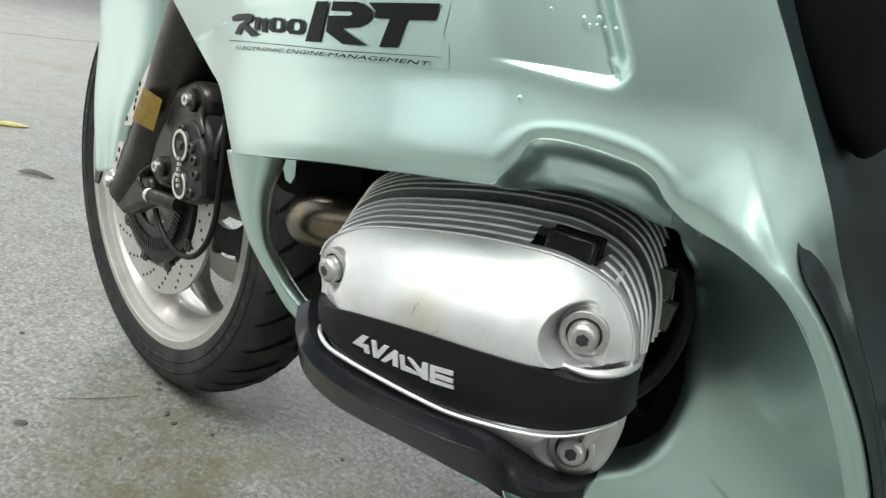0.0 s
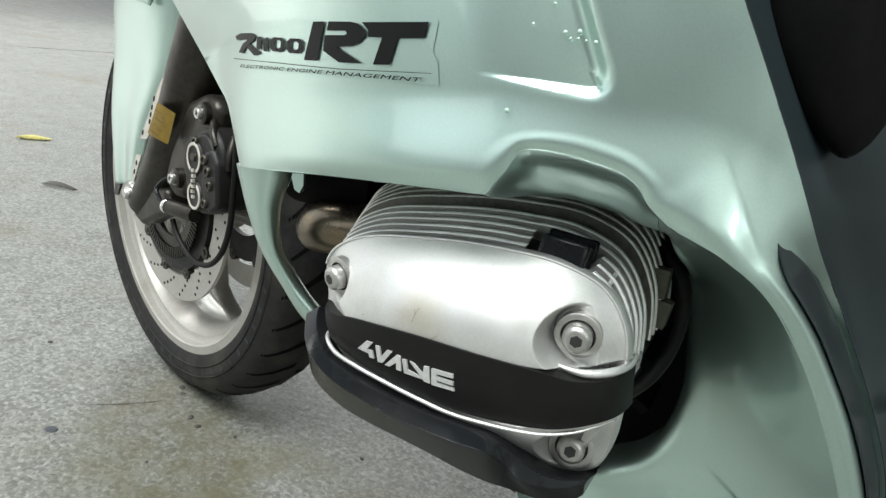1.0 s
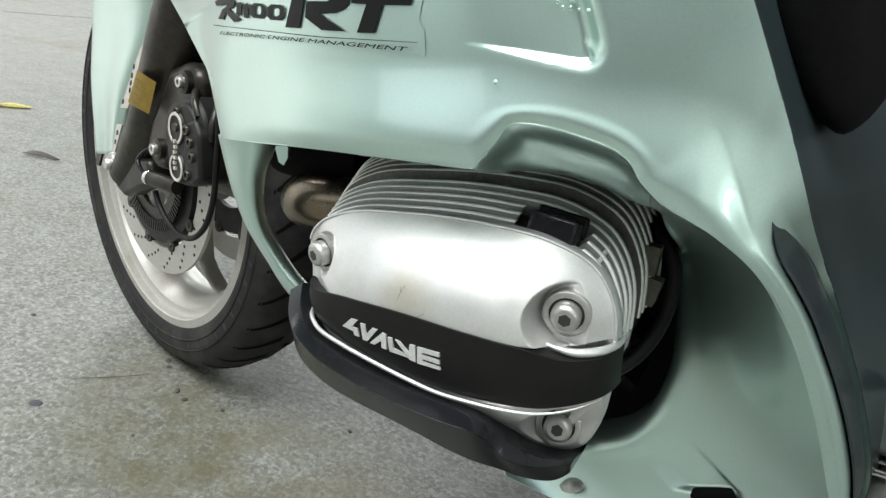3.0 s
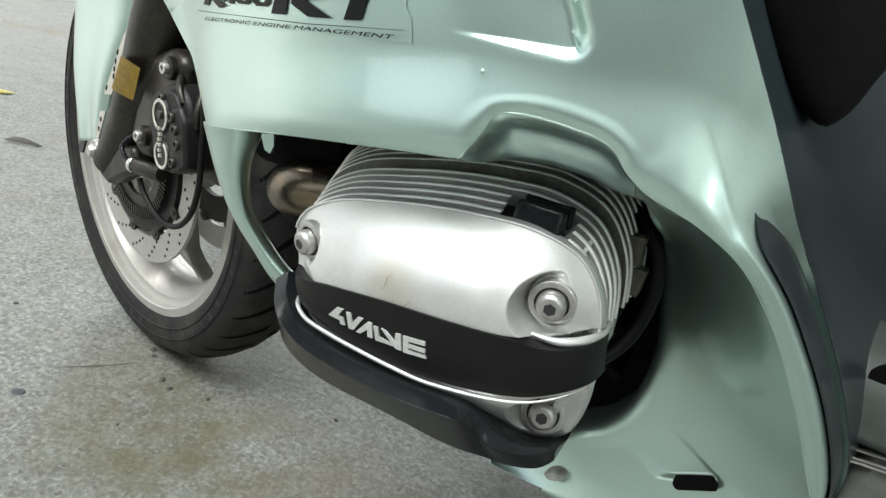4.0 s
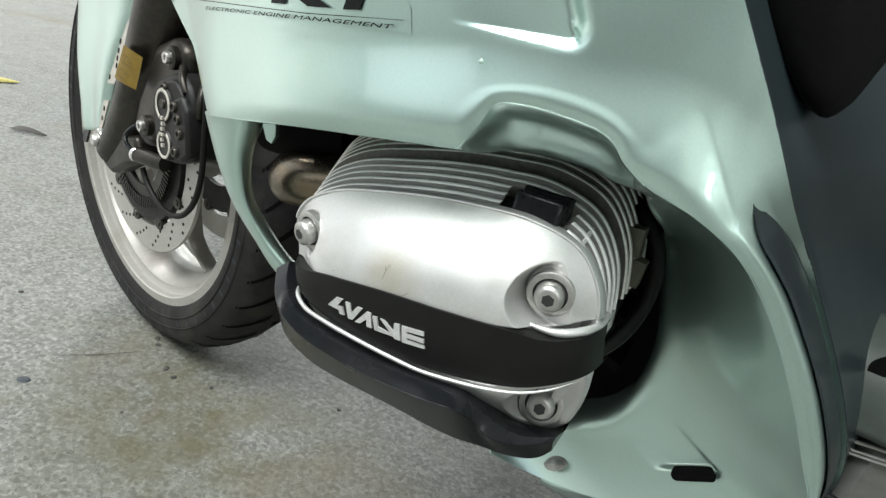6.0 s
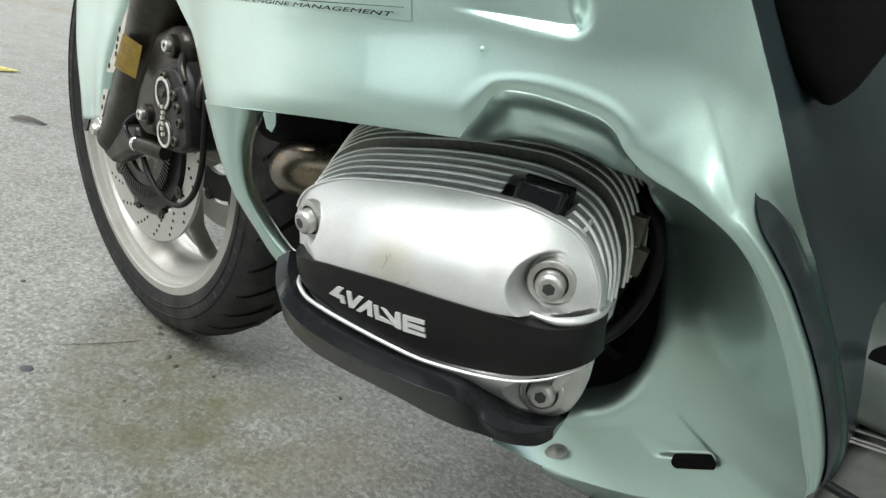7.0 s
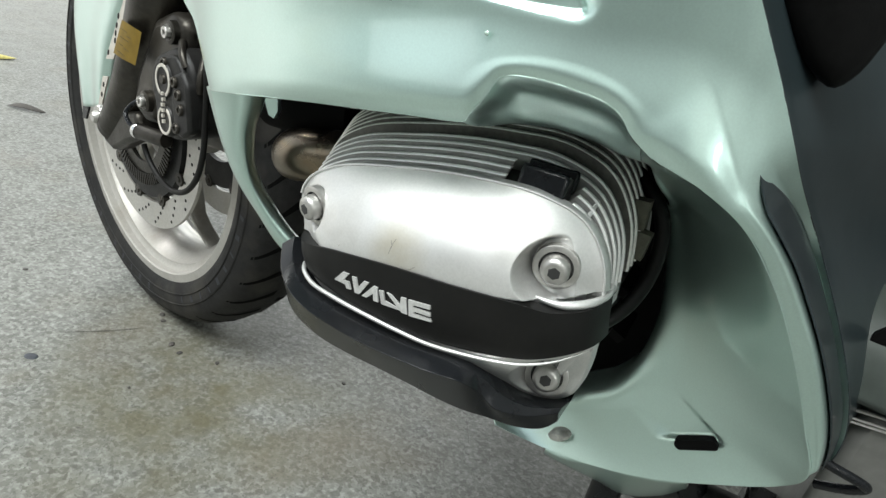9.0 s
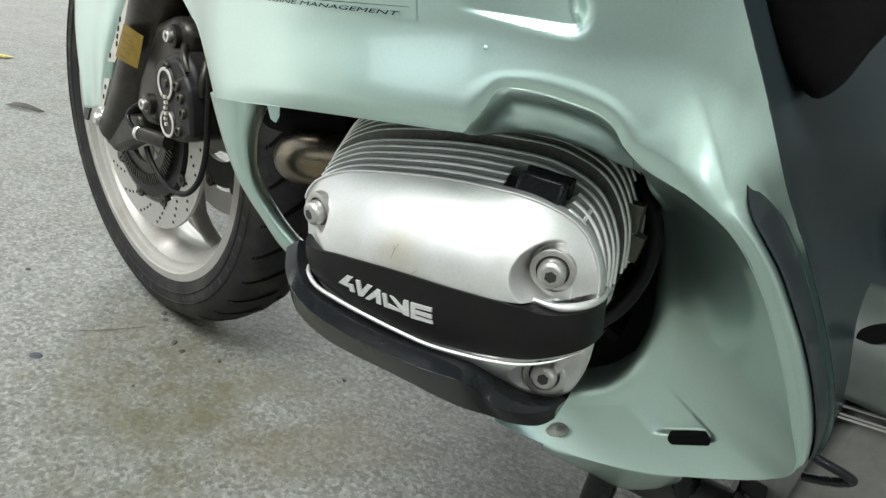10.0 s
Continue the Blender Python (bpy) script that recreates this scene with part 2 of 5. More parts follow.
def spline(pts, n, closed=False, knots=None):
    """n points on a smooth curve through pts, with knots spaced by the gaps between them."""
    p = np.array(pts, float)
    k = len(p)
    if closed:
        p = np.concatenate([p[-3:], p, p[:4]])
    kn = knots_of(p) if knots is None else knots
    if k == 2 and not closed:
        s = np.linspace(0, 1, n).reshape((-1,) + (1,) * (p.ndim - 1))
        return p[0] * (1 - s) + p[1] * s
    h_ = np.diff(kn).reshape((-1,) + (1,) * (p.ndim - 1))
    slope = np.diff(p, axis=0) / h_
    m = np.empty_like(p)
    m[1:-1] = (slope[:-1] * h_[1:] + slope[1:] * h_[:-1]) / (h_[1:] + h_[:-1])
    m[0], m[-1] = 1.5 * slope[0] - 0.5 * m[1], 1.5 * slope[-1] - 0.5 * m[-2]
    ts = np.linspace(kn[3], kn[3 + k], n, endpoint=False) if closed else np.linspace(kn[0], kn[-1], n)
    j = np.clip(np.searchsorted(kn, ts, side="right") - 1, 0, len(kn) - 2)
    shape = (-1,) + (1,) * (p.ndim - 1)
    w = (kn[j + 1] - kn[j]).reshape(shape)
    u = ((ts - kn[j]) / (kn[j + 1] - kn[j])).reshape(shape)
    return ((2 * u ** 3 - 3 * u ** 2 + 1) * p[j] + (u ** 3 - 2 * u ** 2 + u) * w * m[j]
            + (3 * u ** 2 - 2 * u ** 3) * p[j + 1] + (u ** 3 - u ** 2) * w * m[j + 1])


def grid(points, bm=None, close_u=False, close_v=False):
    """Quads over an array of nv x nu points."""
    bm = bm or bmesh.new()
    nv, nu = points.shape[:2]
    vs = [[bm.verts.new(points[j, i]) for i in range(nu)] for j in range(nv)]
    for j in range(nv if close_v else nv - 1):
        for i in range(nu if close_u else nu - 1):
            j2, i2 = (j + 1) % nv, (i + 1) % nu
            bm.faces.new((vs[j][i], vs[j][i2], vs[j2][i2], vs[j2][i]))
    return bm


def loft(rails, nu, nv):
    """A smooth sheet through rails that have the same number of points: nv x nu points."""
    p = np.array(rails, float)
    a = spline(p.transpose(1, 0, 2), nu)
    return spline(a.transpose(1, 0, 2), nv)


def tube(path, radii, seg=14, n=40, caps=True, bm=None, smooth_path=True):
    p = spline(path, n) if smooth_path else np.array(path, float)
    n = len(p)
    r = np.interp(np.linspace(0, 1, n), np.linspace(0, 1, len(radii)), radii) if hasattr(radii, "__len__") else np.full(n, radii)
    bm = bm or bmesh.new()
    t0 = Vector(p[1] - p[0]).normalized()
    side = t0.orthogonal().normalized()
    rings = []
    for i in range(n):
        t = Vector(p[min(i + 1, n - 1)] - p[max(i - 1, 0)]).normalized()
        side = (side - t * side.dot(t)).normalized()
        up = t.cross(side)
        rings.append([bm.verts.new(Vector(p[i]) + (side * math.cos(a) + up * math.sin(a)) * r[i]) for a in np.linspace(0, 2 * math.pi, seg, endpoint=False)])
    for i in range(n - 1):
        for k in range(seg):
            bm.faces.new((rings[i][k], rings[i][(k + 1) % seg], rings[i + 1][(k + 1) % seg], rings[i + 1][k]))
    if caps:
        bm.faces.new(rings[0][::-1])
        bm.faces.new(rings[-1])
    return bm


def lathe(profile, seg, m=None, bm=None, closed=False, start=0.0, end=360.0):
    """Turns a profile of (radius, y) about the Y axis."""
    bm = bm or bmesh.new()
    full = end - start >= 360
    angles = np.radians(np.linspace(start, end, seg, endpoint=not full))
    pts = np.array([[(r * math.sin(a), y, r * math.cos(a)) for a in angles] for r, y in profile])
    grid(pts, bm, close_u=full, close_v=closed)
    if m:
        bm.transform(m)
    return bm


def box(sx, sy, sz, m=None, bm=None):
    bm = bm or bmesh.new()
    bmesh.ops.create_cube(bm, size=1, matrix=(m or Matrix()) @ Matrix.Diagonal((sx, sy, sz, 1)))
    return bm


def plate(outline, y0, y1, m=None, bm=None):
    """A slab with an outline of (x, z) between y0 and y1."""
    bm = bm or bmesh.new()
    a = [bm.verts.new((x, y0, z)) for x, z in outline]
    b = [bm.verts.new((x, y1, z)) for x, z in outline]
    bm.faces.new(a)
    bm.faces.new(b[::-1])
    for i in range(len(a)):
        j = (i + 1) % len(a)
        bm.faces.new((a[i], b[i], b[j], a[j]))
    if m:
        bm.transform(m)
    return bm


def empty(name, parent=None):
    ob = new(name)
    if parent:
        ob.parent = parent
    return ob


def smoothstep(e0, e1, x):
    t = np.clip((x - e0) / (e1 - e0), 0, 1)
    return t * t * (3 - 2 * t)

# ---- the hall: floor seen; walls and ceiling unseen, added to shape the light ----


def structure(name, bm, mat, label, category):
    return tagged(part(name, bm, mat, sharp=30), label, category, kind="structure")


structure("floor", box(82.2, 60, 0.2, pose(-39.1, 0, -0.1)), CONCRETE, "worn grey concrete workshop floor with brown stains", "floor")
structure("wall_back", box(1.6, 0.2, 3.4, pose(1.2, 5.1, 1.7)), WALL, "plain dull grey workshop wall", "wall")
bm = box(7.0, 0.2, 0.85, pose(-1.5, -5.1, 0.425))
box(7.0, 0.2, 0.36, pose(-1.5, -5.1, 3.22), bm)
box(0.4, 0.2, 2.19, pose(-4.8, -5.1, 1.945), bm)
box(3.4, 0.2, 2.19, pose(0.3, -5.1, 1.945), bm)
structure("wall_side", bm, WALL, "unseen dark grey wall with a long opening for an added lamp", "wall")
# rear wall split: pale part brightens the panel's reflection, dark part dims the rear
bm = box(0.2, 3.75, 3.4, pose(1.9, -3.125, 1.7))
box(0.2, 1.45, 3.4, pose(1.9, -0.125, 1.7), bm)
box(0.2, 0.4, 0.94, pose(1.9, -1.05, 0.47), bm)
box(0.2, 0.4, 2.18, pose(1.9, -1.05, 2.31), bm)
structure("wall_rear", bm, PALE_WALL, "unseen pale wall with a small opening, added to brighten reflections", "wall")
structure("wall_rear_dark", box(0.2, 4.4, 3.4, pose(1.9, 2.8, 1.7)), WALL, "unseen dark rear wall, added to darken reflections", "wall")
bm = box(7.2, 6.1, 0.2, pose(-1.6, 2.15, 3.5))
box(7.2, 1.6, 0.2, pose(-1.6, -4.4, 3.5), bm)
box(3.65, 2.7, 0.2, pose(-3.375, -2.25, 3.5), bm)
box(0.85, 2.7, 0.2, pose(1.575, -2.25, 3.5), bm)
structure("ceiling", bm, CEIL, "unseen dark ceiling with an opening for an added lamp", "ceiling")
for tx, ty in TUBES:
    lampbody = tagged(empty("tube_lamp"), "unseen ceiling fitting with added fluorescent tubes", "ceiling lamp", "tube lamps under the ceiling")
    part("housing", box(0.24, 1.6, 0.06, pose(tx, ty, 3.09)), RIM, lampbody)
    part("bracket", box(0.03, 0.03, 0.3, pose(tx, ty, 3.26)), STEEL, lampbody)

# floor litter
leaf = part("fallen_leaf", finish(grid(loft([[(-1.39, 0.445, 0.004), (-1.36, 0.49, 0.003), (-1.345, 0.535, 0.006)], [(-1.385, 0.45, 0.010), (-1.375, 0.49, 0.013), (-1.347, 0.535, 0.006)],
                                             [(-1.39, 0.455, 0.004), (-1.40, 0.50, 0.003), (-1.35, 0.537, 0.006)]], 12, 7))), LEAF)
tagged(solid(leaf, 0.001), "small curled yellow leaf lying on the concrete", "leaf")

# ---- the motorcycle: axle over the origin, front towards -x, left side towards -y ----
bike = tagged(empty("motorcycle"), "mint green touring motorcycle with silver boxer cylinder parked on concrete", "motorcycle")
bike.matrix_world = NOSE

# fairing panel: rails round the cylinder opening, from the outer border to the opening's edge
# ahead of the arch: (x, z); behind it: (x, y, z)
FRONT_BORDER = [(0.1500, 0.5660), (0.3916, 0.5781), (0.4832, 0.5831), (0.5465, 0.5841), (0.5841, 0.5866), (0.5969, 0.5874), (0.6021, 0.5875), (0.6067, 0.5877), (0.6134, 0.5879), (0.6202, 0.5881), (0.6280, 0.5887), (0.6443, 0.5897), (0.6620, 0.6020), (0.6800, 0.6060), (0.6985, 0.6025), (0.7120, 0.5795)]
FRONT_STEP = [(0.2300, 0.5070), (0.4095, 0.5376), (0.4938, 0.5465), (0.5538, 0.5502), (0.5901, 0.5529), (0.6019, 0.5538), (0.6072, 0.5542),
    (0.6118, 0.5549), (0.6192, 0.5558), (0.6260, 0.5568), (0.6341, 0.5580), (0.6520, 0.5606), (0.6725, 0.5608), (0.6902, 0.5581), (0.7055, 0.5492),
    (0.7162, 0.5402)]
FRONT_CREST = [(0.3483, 0.4803), (0.4162, 0.5073), (0.4992, 0.5145), (0.5575, 0.5192), (0.5940, 0.5221), (0.6051, 0.5233), (0.6102, 0.5242),
    (0.6152, 0.5254), (0.6226, 0.5274), (0.6300, 0.5294), (0.6386, 0.5311), (0.6564, 0.5328), (0.6767, 0.5313), (0.6933, 0.5263), (0.7053, 0.5189),
    (0.7137, 0.5120)]
FRONT_SHOULDER = [(0.3790, 0.4580), (0.4256, 0.4712), (0.5044, 0.4823), (0.5618, 0.4881), (0.5980, 0.4903), (0.6091, 0.4911), (0.6142, 0.4929),
    (0.6190, 0.4960), (0.6260, 0.5014), (0.6330, 0.5053), (0.6407, 0.5071), (0.6563, 0.5090), (0.6753, 0.5076), (0.6900, 0.5036), (0.6995, 0.4980),
    (0.7068, 0.4928)]
FRONT_LIP = [(0.3985, 0.4390), (0.4436, 0.4474), (0.5180, 0.4598), (0.5717, 0.4665), (0.6066, 0.4702), (0.6170, 0.4713), (0.6211, 0.4727),
    (0.6245, 0.4785), (0.6304, 0.4878), (0.6343, 0.4959), (0.6391, 0.4987), (0.6540, 0.4998), (0.6720, 0.4981), (0.6851, 0.4957), (0.6928, 0.4915),
    (0.6990, 0.4840)]
REAR_LIP = [(0.7097, -0.3570, 0.4750), (0.7211, -0.3575, 0.4710), (0.7324, -0.3570, 0.4669), (0.7429, -0.3540, 0.4611), (0.7526, -0.3490, 0.4532),
    (0.7628, -0.3430, 0.4420), (0.7715, -0.3365, 0.4284), (0.7808, -0.3290, 0.4116), (0.7903, -0.3220, 0.3931), (0.8004, -0.3140, 0.3708),
    (0.8096, -0.3060, 0.3482), (0.8165, -0.3000, 0.3298), (0.8203, -0.2960, 0.3185)]
REAR_SHOULDER = [(0.7161, -0.3552, 0.4920), (0.7264, -0.3546, 0.4831), (0.7358, -0.3536, 0.4744), (0.7446, -0.3516, 0.4655), (0.7539, -0.3485, 0.4574),
    (0.7642, -0.3436, 0.4464), (0.7736, -0.3370, 0.4329), (0.7834, -0.3295, 0.4161), (0.7935, -0.3225, 0.3974), (0.8038, -0.3145, 0.3752),
    (0.8131, -0.3065, 0.3521), (0.8190, -0.3005, 0.3338), (0.8215, -0.2965, 0.3211)]
REAR_CREST = [(0.7221, -0.3533, 0.5082), (0.7316, -0.3517, 0.4948), (0.7392, -0.3502, 0.4819), (0.7464, -0.3489, 0.4699), (0.7551, -0.3466, 0.4612),
    (0.7656, -0.3410, 0.4498), (0.7759, -0.3335, 0.4360), (0.7862, -0.3260, 0.4190), (0.7971, -0.3190, 0.3999), (0.8078, -0.3110, 0.3776),
    (0.8171, -0.3030, 0.3538), (0.8222, -0.2970, 0.3353), (0.8234, -0.2930, 0.3212)]
REAR_STEP = [(0.7262, -0.3526, 0.5310), (0.7364, -0.3508, 0.5131), (0.7459, -0.3489, 0.4966), (0.7546, -0.3444, 0.4824), (0.7641, -0.3249, 0.4666),
    (0.7753, -0.2962, 0.4471), (0.7862, -0.2765, 0.4277), (0.7984, -0.2690, 0.4060), (0.8100, -0.2620, 0.3834), (0.8219, -0.2540, 0.3572),
    (0.8312, -0.2460, 0.3318), (0.8348, -0.2400, 0.3123), (0.8354, -0.2360, 0.2953)]
REAR_BORDER = [(0.7249, -0.3529, 0.5567), (0.7376, -0.3505, 0.5341), (0.7497, -0.3481, 0.5122), (0.7599, -0.3435, 0.4921), (0.7681, -0.3254, 0.4736),
    (0.7784, -0.2983, 0.4525), (0.7892, -0.2795, 0.4325), (0.8016, -0.2720, 0.4101), (0.8134, -0.2650, 0.3873), (0.8254, -0.2570, 0.3612),
    (0.8343, -0.2490, 0.3364), (0.8383, -0.2430, 0.3165), (0.8372, -0.2390, 0.2993)]

SIDE = np.polynomial.Polynomial.fit([0.17, 0.24, 0.28, 0.345, 0.41, 0.45, 0.49, 0.53, 0.57, 0.62, 0.67, 0.71, 0.75, 0.80, 0.85],
                                    [-0.195, -0.222, -0.242, -0.285, -0.322, -0.338, -0.349, -0.356, -0.359, -0.3600, -0.3575, -0.352, -0.344, -0.331, -0.315], 6)


def on_side(rail):
    """The (x, z) rail with its y from the smooth side profile."""
    return [(x, float(SIDE(x)) - 0.004 * float(smoothstep(0.24, 0.50, x)), z) for x, z in rail]


def between(a, b, k):
    return [tuple((1 - k) * np.array(p) + k * np.array(q)) for p, q in zip(a, b)]


RAIL_BORDER, RAIL_STEP, RAIL_CREST, RAIL_SHOULDER, RAIL_LIP = (
    on_side(front) + rear + [(rear[-1][0] - 0.006, rear[-1][1] + 0.022, rear[-1][2] - 0.008)]
    for front, rear in ((FRONT_BORDER, REAR_BORDER), (FRONT_STEP, REAR_STEP), (FRONT_CREST, REAR_CREST), (FRONT_SHOULDER, REAR_SHOULDER), (FRONT_LIP, REAR_LIP)))
# close rails keep the step behind the arch crisp
RAIL_LIP = [(x, y + 0.0019 * float(smoothstep(6, 8, i) * smoothstep(16, 14, i)), z - 0.0015 * float(smoothstep(6, 8, i) * smoothstep(16, 14, i))) for i, (x, y, z) in enumerate(RAIL_LIP)]
RAILS = [RAIL_BORDER, between(RAIL_STEP, RAIL_BORDER, 0.3), RAIL_STEP, between(RAIL_STEP, RAIL_CREST, 0.2), between(RAIL_CREST, RAIL_STEP, 0.2), RAIL_CREST, RAIL_SHOULDER, between(RAIL_SHOULDER, [(x, y - 0.0019 * float(smoothstep(6, 8, i) * smoothstep(16, 14, i)), z) for i, (x, y, z) in enumerate(RAIL_LIP)], 0.65), RAIL_LIP]


def flared(p):
    """Ahead of the arch the panel flares out towards its lower edge and rolls under at the lip."""
    x, z = p[..., 0], p[..., 2]
    d = z - np.interp(x, [0.17, 0.403, 0.444, 0.518, 0.572, 0.617, 0.66, 0.709, 0.73, 0.743, 0.7526, 0.7628, 0.7715], [0.40, 0.4381, 0.4474, 0.4598, 0.4665, 0.4713, 0.4735, 0.4739, 0.468, 0.4611, 0.4532, 0.442, 0.4284])
    off = -0.0065 * smoothstep(0.052, 0.006, d) + 0.005 * np.clip((0.012 - d) / 0.012, 0, 1) ** 2
    p[..., 1] += off * smoothstep(0.36, 0.58, x) * (1 - smoothstep(0.72, 0.77, x))
    return p


def pressed(p):
    """The air scoop pressed into the upper panel: deep at its rear edge, running out forwards."""
    x, z = p[..., 0], p[..., 2]
    a = 0.6690 - 0.50 * (z - 0.5378) - x
    b = z - (0.5262 + 0.03 * np.clip(0.650 - x, 0, 1))
    r = 0.014
    d = np.where((a < r) & (b < r), r - np.hypot(r - a, r - b), np.minimum(a, b))
    # the lower wall is steeper than the rear one
    d = np.where(d > 0, d * (1.4 + 3.6 * smoothstep(0.0, 0.008, a - b)), d)
    depth = 0.0085 * np.clip((0.070 - a) / 0.060, 0, 1) ** 1.6
    p[..., 1] += depth * smoothstep(-0.004, 0.013, d)
    return p


PANEL = pressed(flared(loft(RAILS, 420, 130)))
RAIL_LIP = [tuple(p) for p in flared(np.array(RAIL_LIP))]
PANEL_FLAT = PANEL.reshape(-1, 3)
fairing = part("fairing", finish(grid(PANEL)), PAINT, bike, "glossy mint green fairing panel with water drops", sharp=0)


# dark strip over the rear step: the paint's dark reflection put into a colour
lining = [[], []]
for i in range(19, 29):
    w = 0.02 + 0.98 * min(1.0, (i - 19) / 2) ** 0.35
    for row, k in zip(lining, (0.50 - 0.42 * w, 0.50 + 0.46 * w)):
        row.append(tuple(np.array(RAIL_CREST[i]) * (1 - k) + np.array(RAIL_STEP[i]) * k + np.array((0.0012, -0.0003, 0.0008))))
solid(part("dark_reflection_strip", finish(grid(loft(lining, 90, 8))), REFLECTED_DARK, fairing, "dark strip in place of the paint's dark reflection", sharp=0), 0.0004, 0)


def sheet_y(q, x, z):
    """A sheet's y at (x, z), from its points next to it."""
    d = (q[:, 0] - x) ** 2 + (q[:, 2] - z) ** 2
    near = np.argpartition(d, 40)[:40]
    w = 1 / (d[near] + 4e-6)
    a = np.c_[np.ones(40), q[near, 0] - x, q[near, 2] - z]
    return float(np.linalg.lstsq(a * w[:, None], q[near, 1] * w, rcond=None)[0][0])


def panel_y(x, z):
    return sheet_y(PANEL_FLAT, x, z)


# rolled edge under the lip and the hollow of the arch
n_lip = 17
lip_edge = [tuple(p) for p in RAIL_LIP[:n_lip]]
arch = [(0.6117, -0.3406, 0.4675), (0.6247, -0.3432, 0.4724), (0.6365, -0.3435, 0.4755), (0.6477, -0.3427, 0.4775), (0.6618, -0.3415, 0.4770), (0.6758, -0.3400, 0.4753), (0.6897, -0.3373, 0.4710), (0.6995, -0.3370, 0.4700)]
inner = [(x, y + 0.022, z - 0.002) for x, y, z in lip_edge[:6]] + [tuple(p) for p in spline([(x, y + 0.014, z - 0.005) for x, y, z in arch], 12)[1:]]
fold = [(x, y + 0.0015, z - 0.0006) for x, y, z in between(lip_edge, inner, 0.08)]
hollow_a = [(x, y + (0.005 if i > 6 else 0.0), z + (0.001 if i > 6 else -0.001)) for i, (x, y, z) in enumerate(between(lip_edge, inner, 0.35))]
hollow_b = [(x, y + (0.004 if i > 6 else 0.0), z - 0.001) for i, (x, y, z) in enumerate(between(lip_edge, inner, 0.7))]
deep = [(x, y + 0.05, z + 0.01) for x, y, z in inner]
solid(part("soffit", finish(grid(loft([lip_edge, fold, hollow_a, hollow_b, inner, deep], 260, 40))), PAINT, fairing, sharp=0), 0.0005, 0)

# lower bowl behind the cylinder, from the rolled rear edge to the engine opening
BOWL_RIM = [REAR_LIP[i] for i in (0, 2, 4, 6, 8, 10, 12)] + [(0.8118, -0.2730, 0.2896), (0.7827, -0.2560, 0.2617), (0.7430, -0.2370, 0.2306), (0.6966, -0.2150, 0.2031), (0.6542, -0.1980, 0.1866), (0.6078, -0.1860, 0.1780)]
BOWL_HOLE = [(0.7030, -0.3000, 0.4540), (0.7090, -0.2660, 0.4340), (0.7062, -0.2400, 0.4216), (0.7125, -0.2300, 0.3952), (0.7176, -0.2260, 0.3673),
    (0.7213, -0.2240, 0.3402), (0.7201, -0.2220, 0.3164), (0.7143, -0.2200, 0.2933), (0.7010, -0.2120, 0.2701), (0.6806, -0.2000, 0.2496),
    (0.6589, -0.1860, 0.2281), (0.6150, -0.1700, 0.2030), (0.5780, -0.1580, 0.1900)]
BOWL_BACK = [(x - 0.006, y + 0.035, z + 0.004) for x, y, z in BOWL_HOLE]


def dish(k, push):
    """A rail a share k of the way from the rim to the hole, sunk into a smooth hollow."""
    g = (1 - push) * k + push * k * k
    return [(rx + (hx - rx) * k, ry + (hy - ry) * g, rz + (hz - rz) * k) for (rx, ry, rz), (hx, hy, hz) in zip(BOWL_RIM, BOWL_HOLE)]


CORNER = [tuple(0.5 * (np.array(RAIL_LIP[15]) + np.array(RAIL_LIP[16])) + np.array((-0.001, 0.003, 0))), (0.7015, -0.3465, 0.4765), (0.7000, -0.337, 0.4705), (0.6990, -0.320, 0.4645), (0.698, -0.285, 0.463)]
BOWL_RAILS = [BOWL_RIM] + [dish(k, -0.25) for k in (0.03, 0.12, 0.30, 0.55, 0.80)] + [BOWL_HOLE, BOWL_BACK]
BOWL = loft([[tuple(c)] + row for c, row in zip(spline(CORNER, len(BOWL_RAILS)), BOWL_RAILS)], 250, 110)
SLOT_A, SLOT_B = np.array((0.7507, 0.2662)), np.array((0.7779, 0.2888))


def scooped(p):
    """Presses the funnel above the drain slot into the bowl."""
    d = SLOT_B - SLOT_A
    length = np.linalg.norm(d)
    d = d / length
    nrm = np.array((-d[1], d[0]))
    q = p[..., [0, 2]] - SLOT_A
    u, v = q @ d, q @ nrm
    p[..., 1] += 0.0045 * smoothstep(-0.012, 0.006, u + 0.75 * v) * smoothstep(length + 0.003, length - 0.002, u + 0.55 * v) * smoothstep(0.001, 0.0035, v) * smoothstep(0.036, 0.003, v)
    return p


BOWL_SMOOTH = BOWL.reshape(-1, 3).copy()
BOWL = scooped(BOWL)
solid(part("lower_fairing", finish(grid(BOWL)), PAINT, bike, "glossy mint green lower fairing with a drain slot", sharp=0), 0.0008, 0)


slot_c = 0.5 * (SLOT_A + SLOT_B)
slot_turn = math.atan2(SLOT_B[1] - SLOT_A[1], SLOT_B[0] - SLOT_A[0])
capsule = []
for s, a0 in ((1, -90), (-1, 90)):
    for a in np.radians(np.linspace(a0, a0 + 180, 12)):
        u, v = 0.0125 * s + 0.0034 * math.cos(a), 0.0030 * math.sin(a)
        capsule.append((slot_c[0] + u * math.cos(slot_turn) - v * math.sin(slot_turn), slot_c[1] + u * math.sin(slot_turn) + v * math.cos(slot_turn)))


def slot_y(x, z):
    """The smooth bowl's y at (x, z)."""
    return sheet_y(BOWL_SMOOTH, x, z)


# the slot is a black plate on the bowl, its dark depth only coloured
rows = [[(x, slot_y(x, z) + dy, z) for x, z in capsule] for dy in (0.014, -0.0040)]
bm = grid(np.array(rows), close_u=True)
bmesh.ops.holes_fill(bm, edges=[e for e in bm.edges if e.is_boundary])
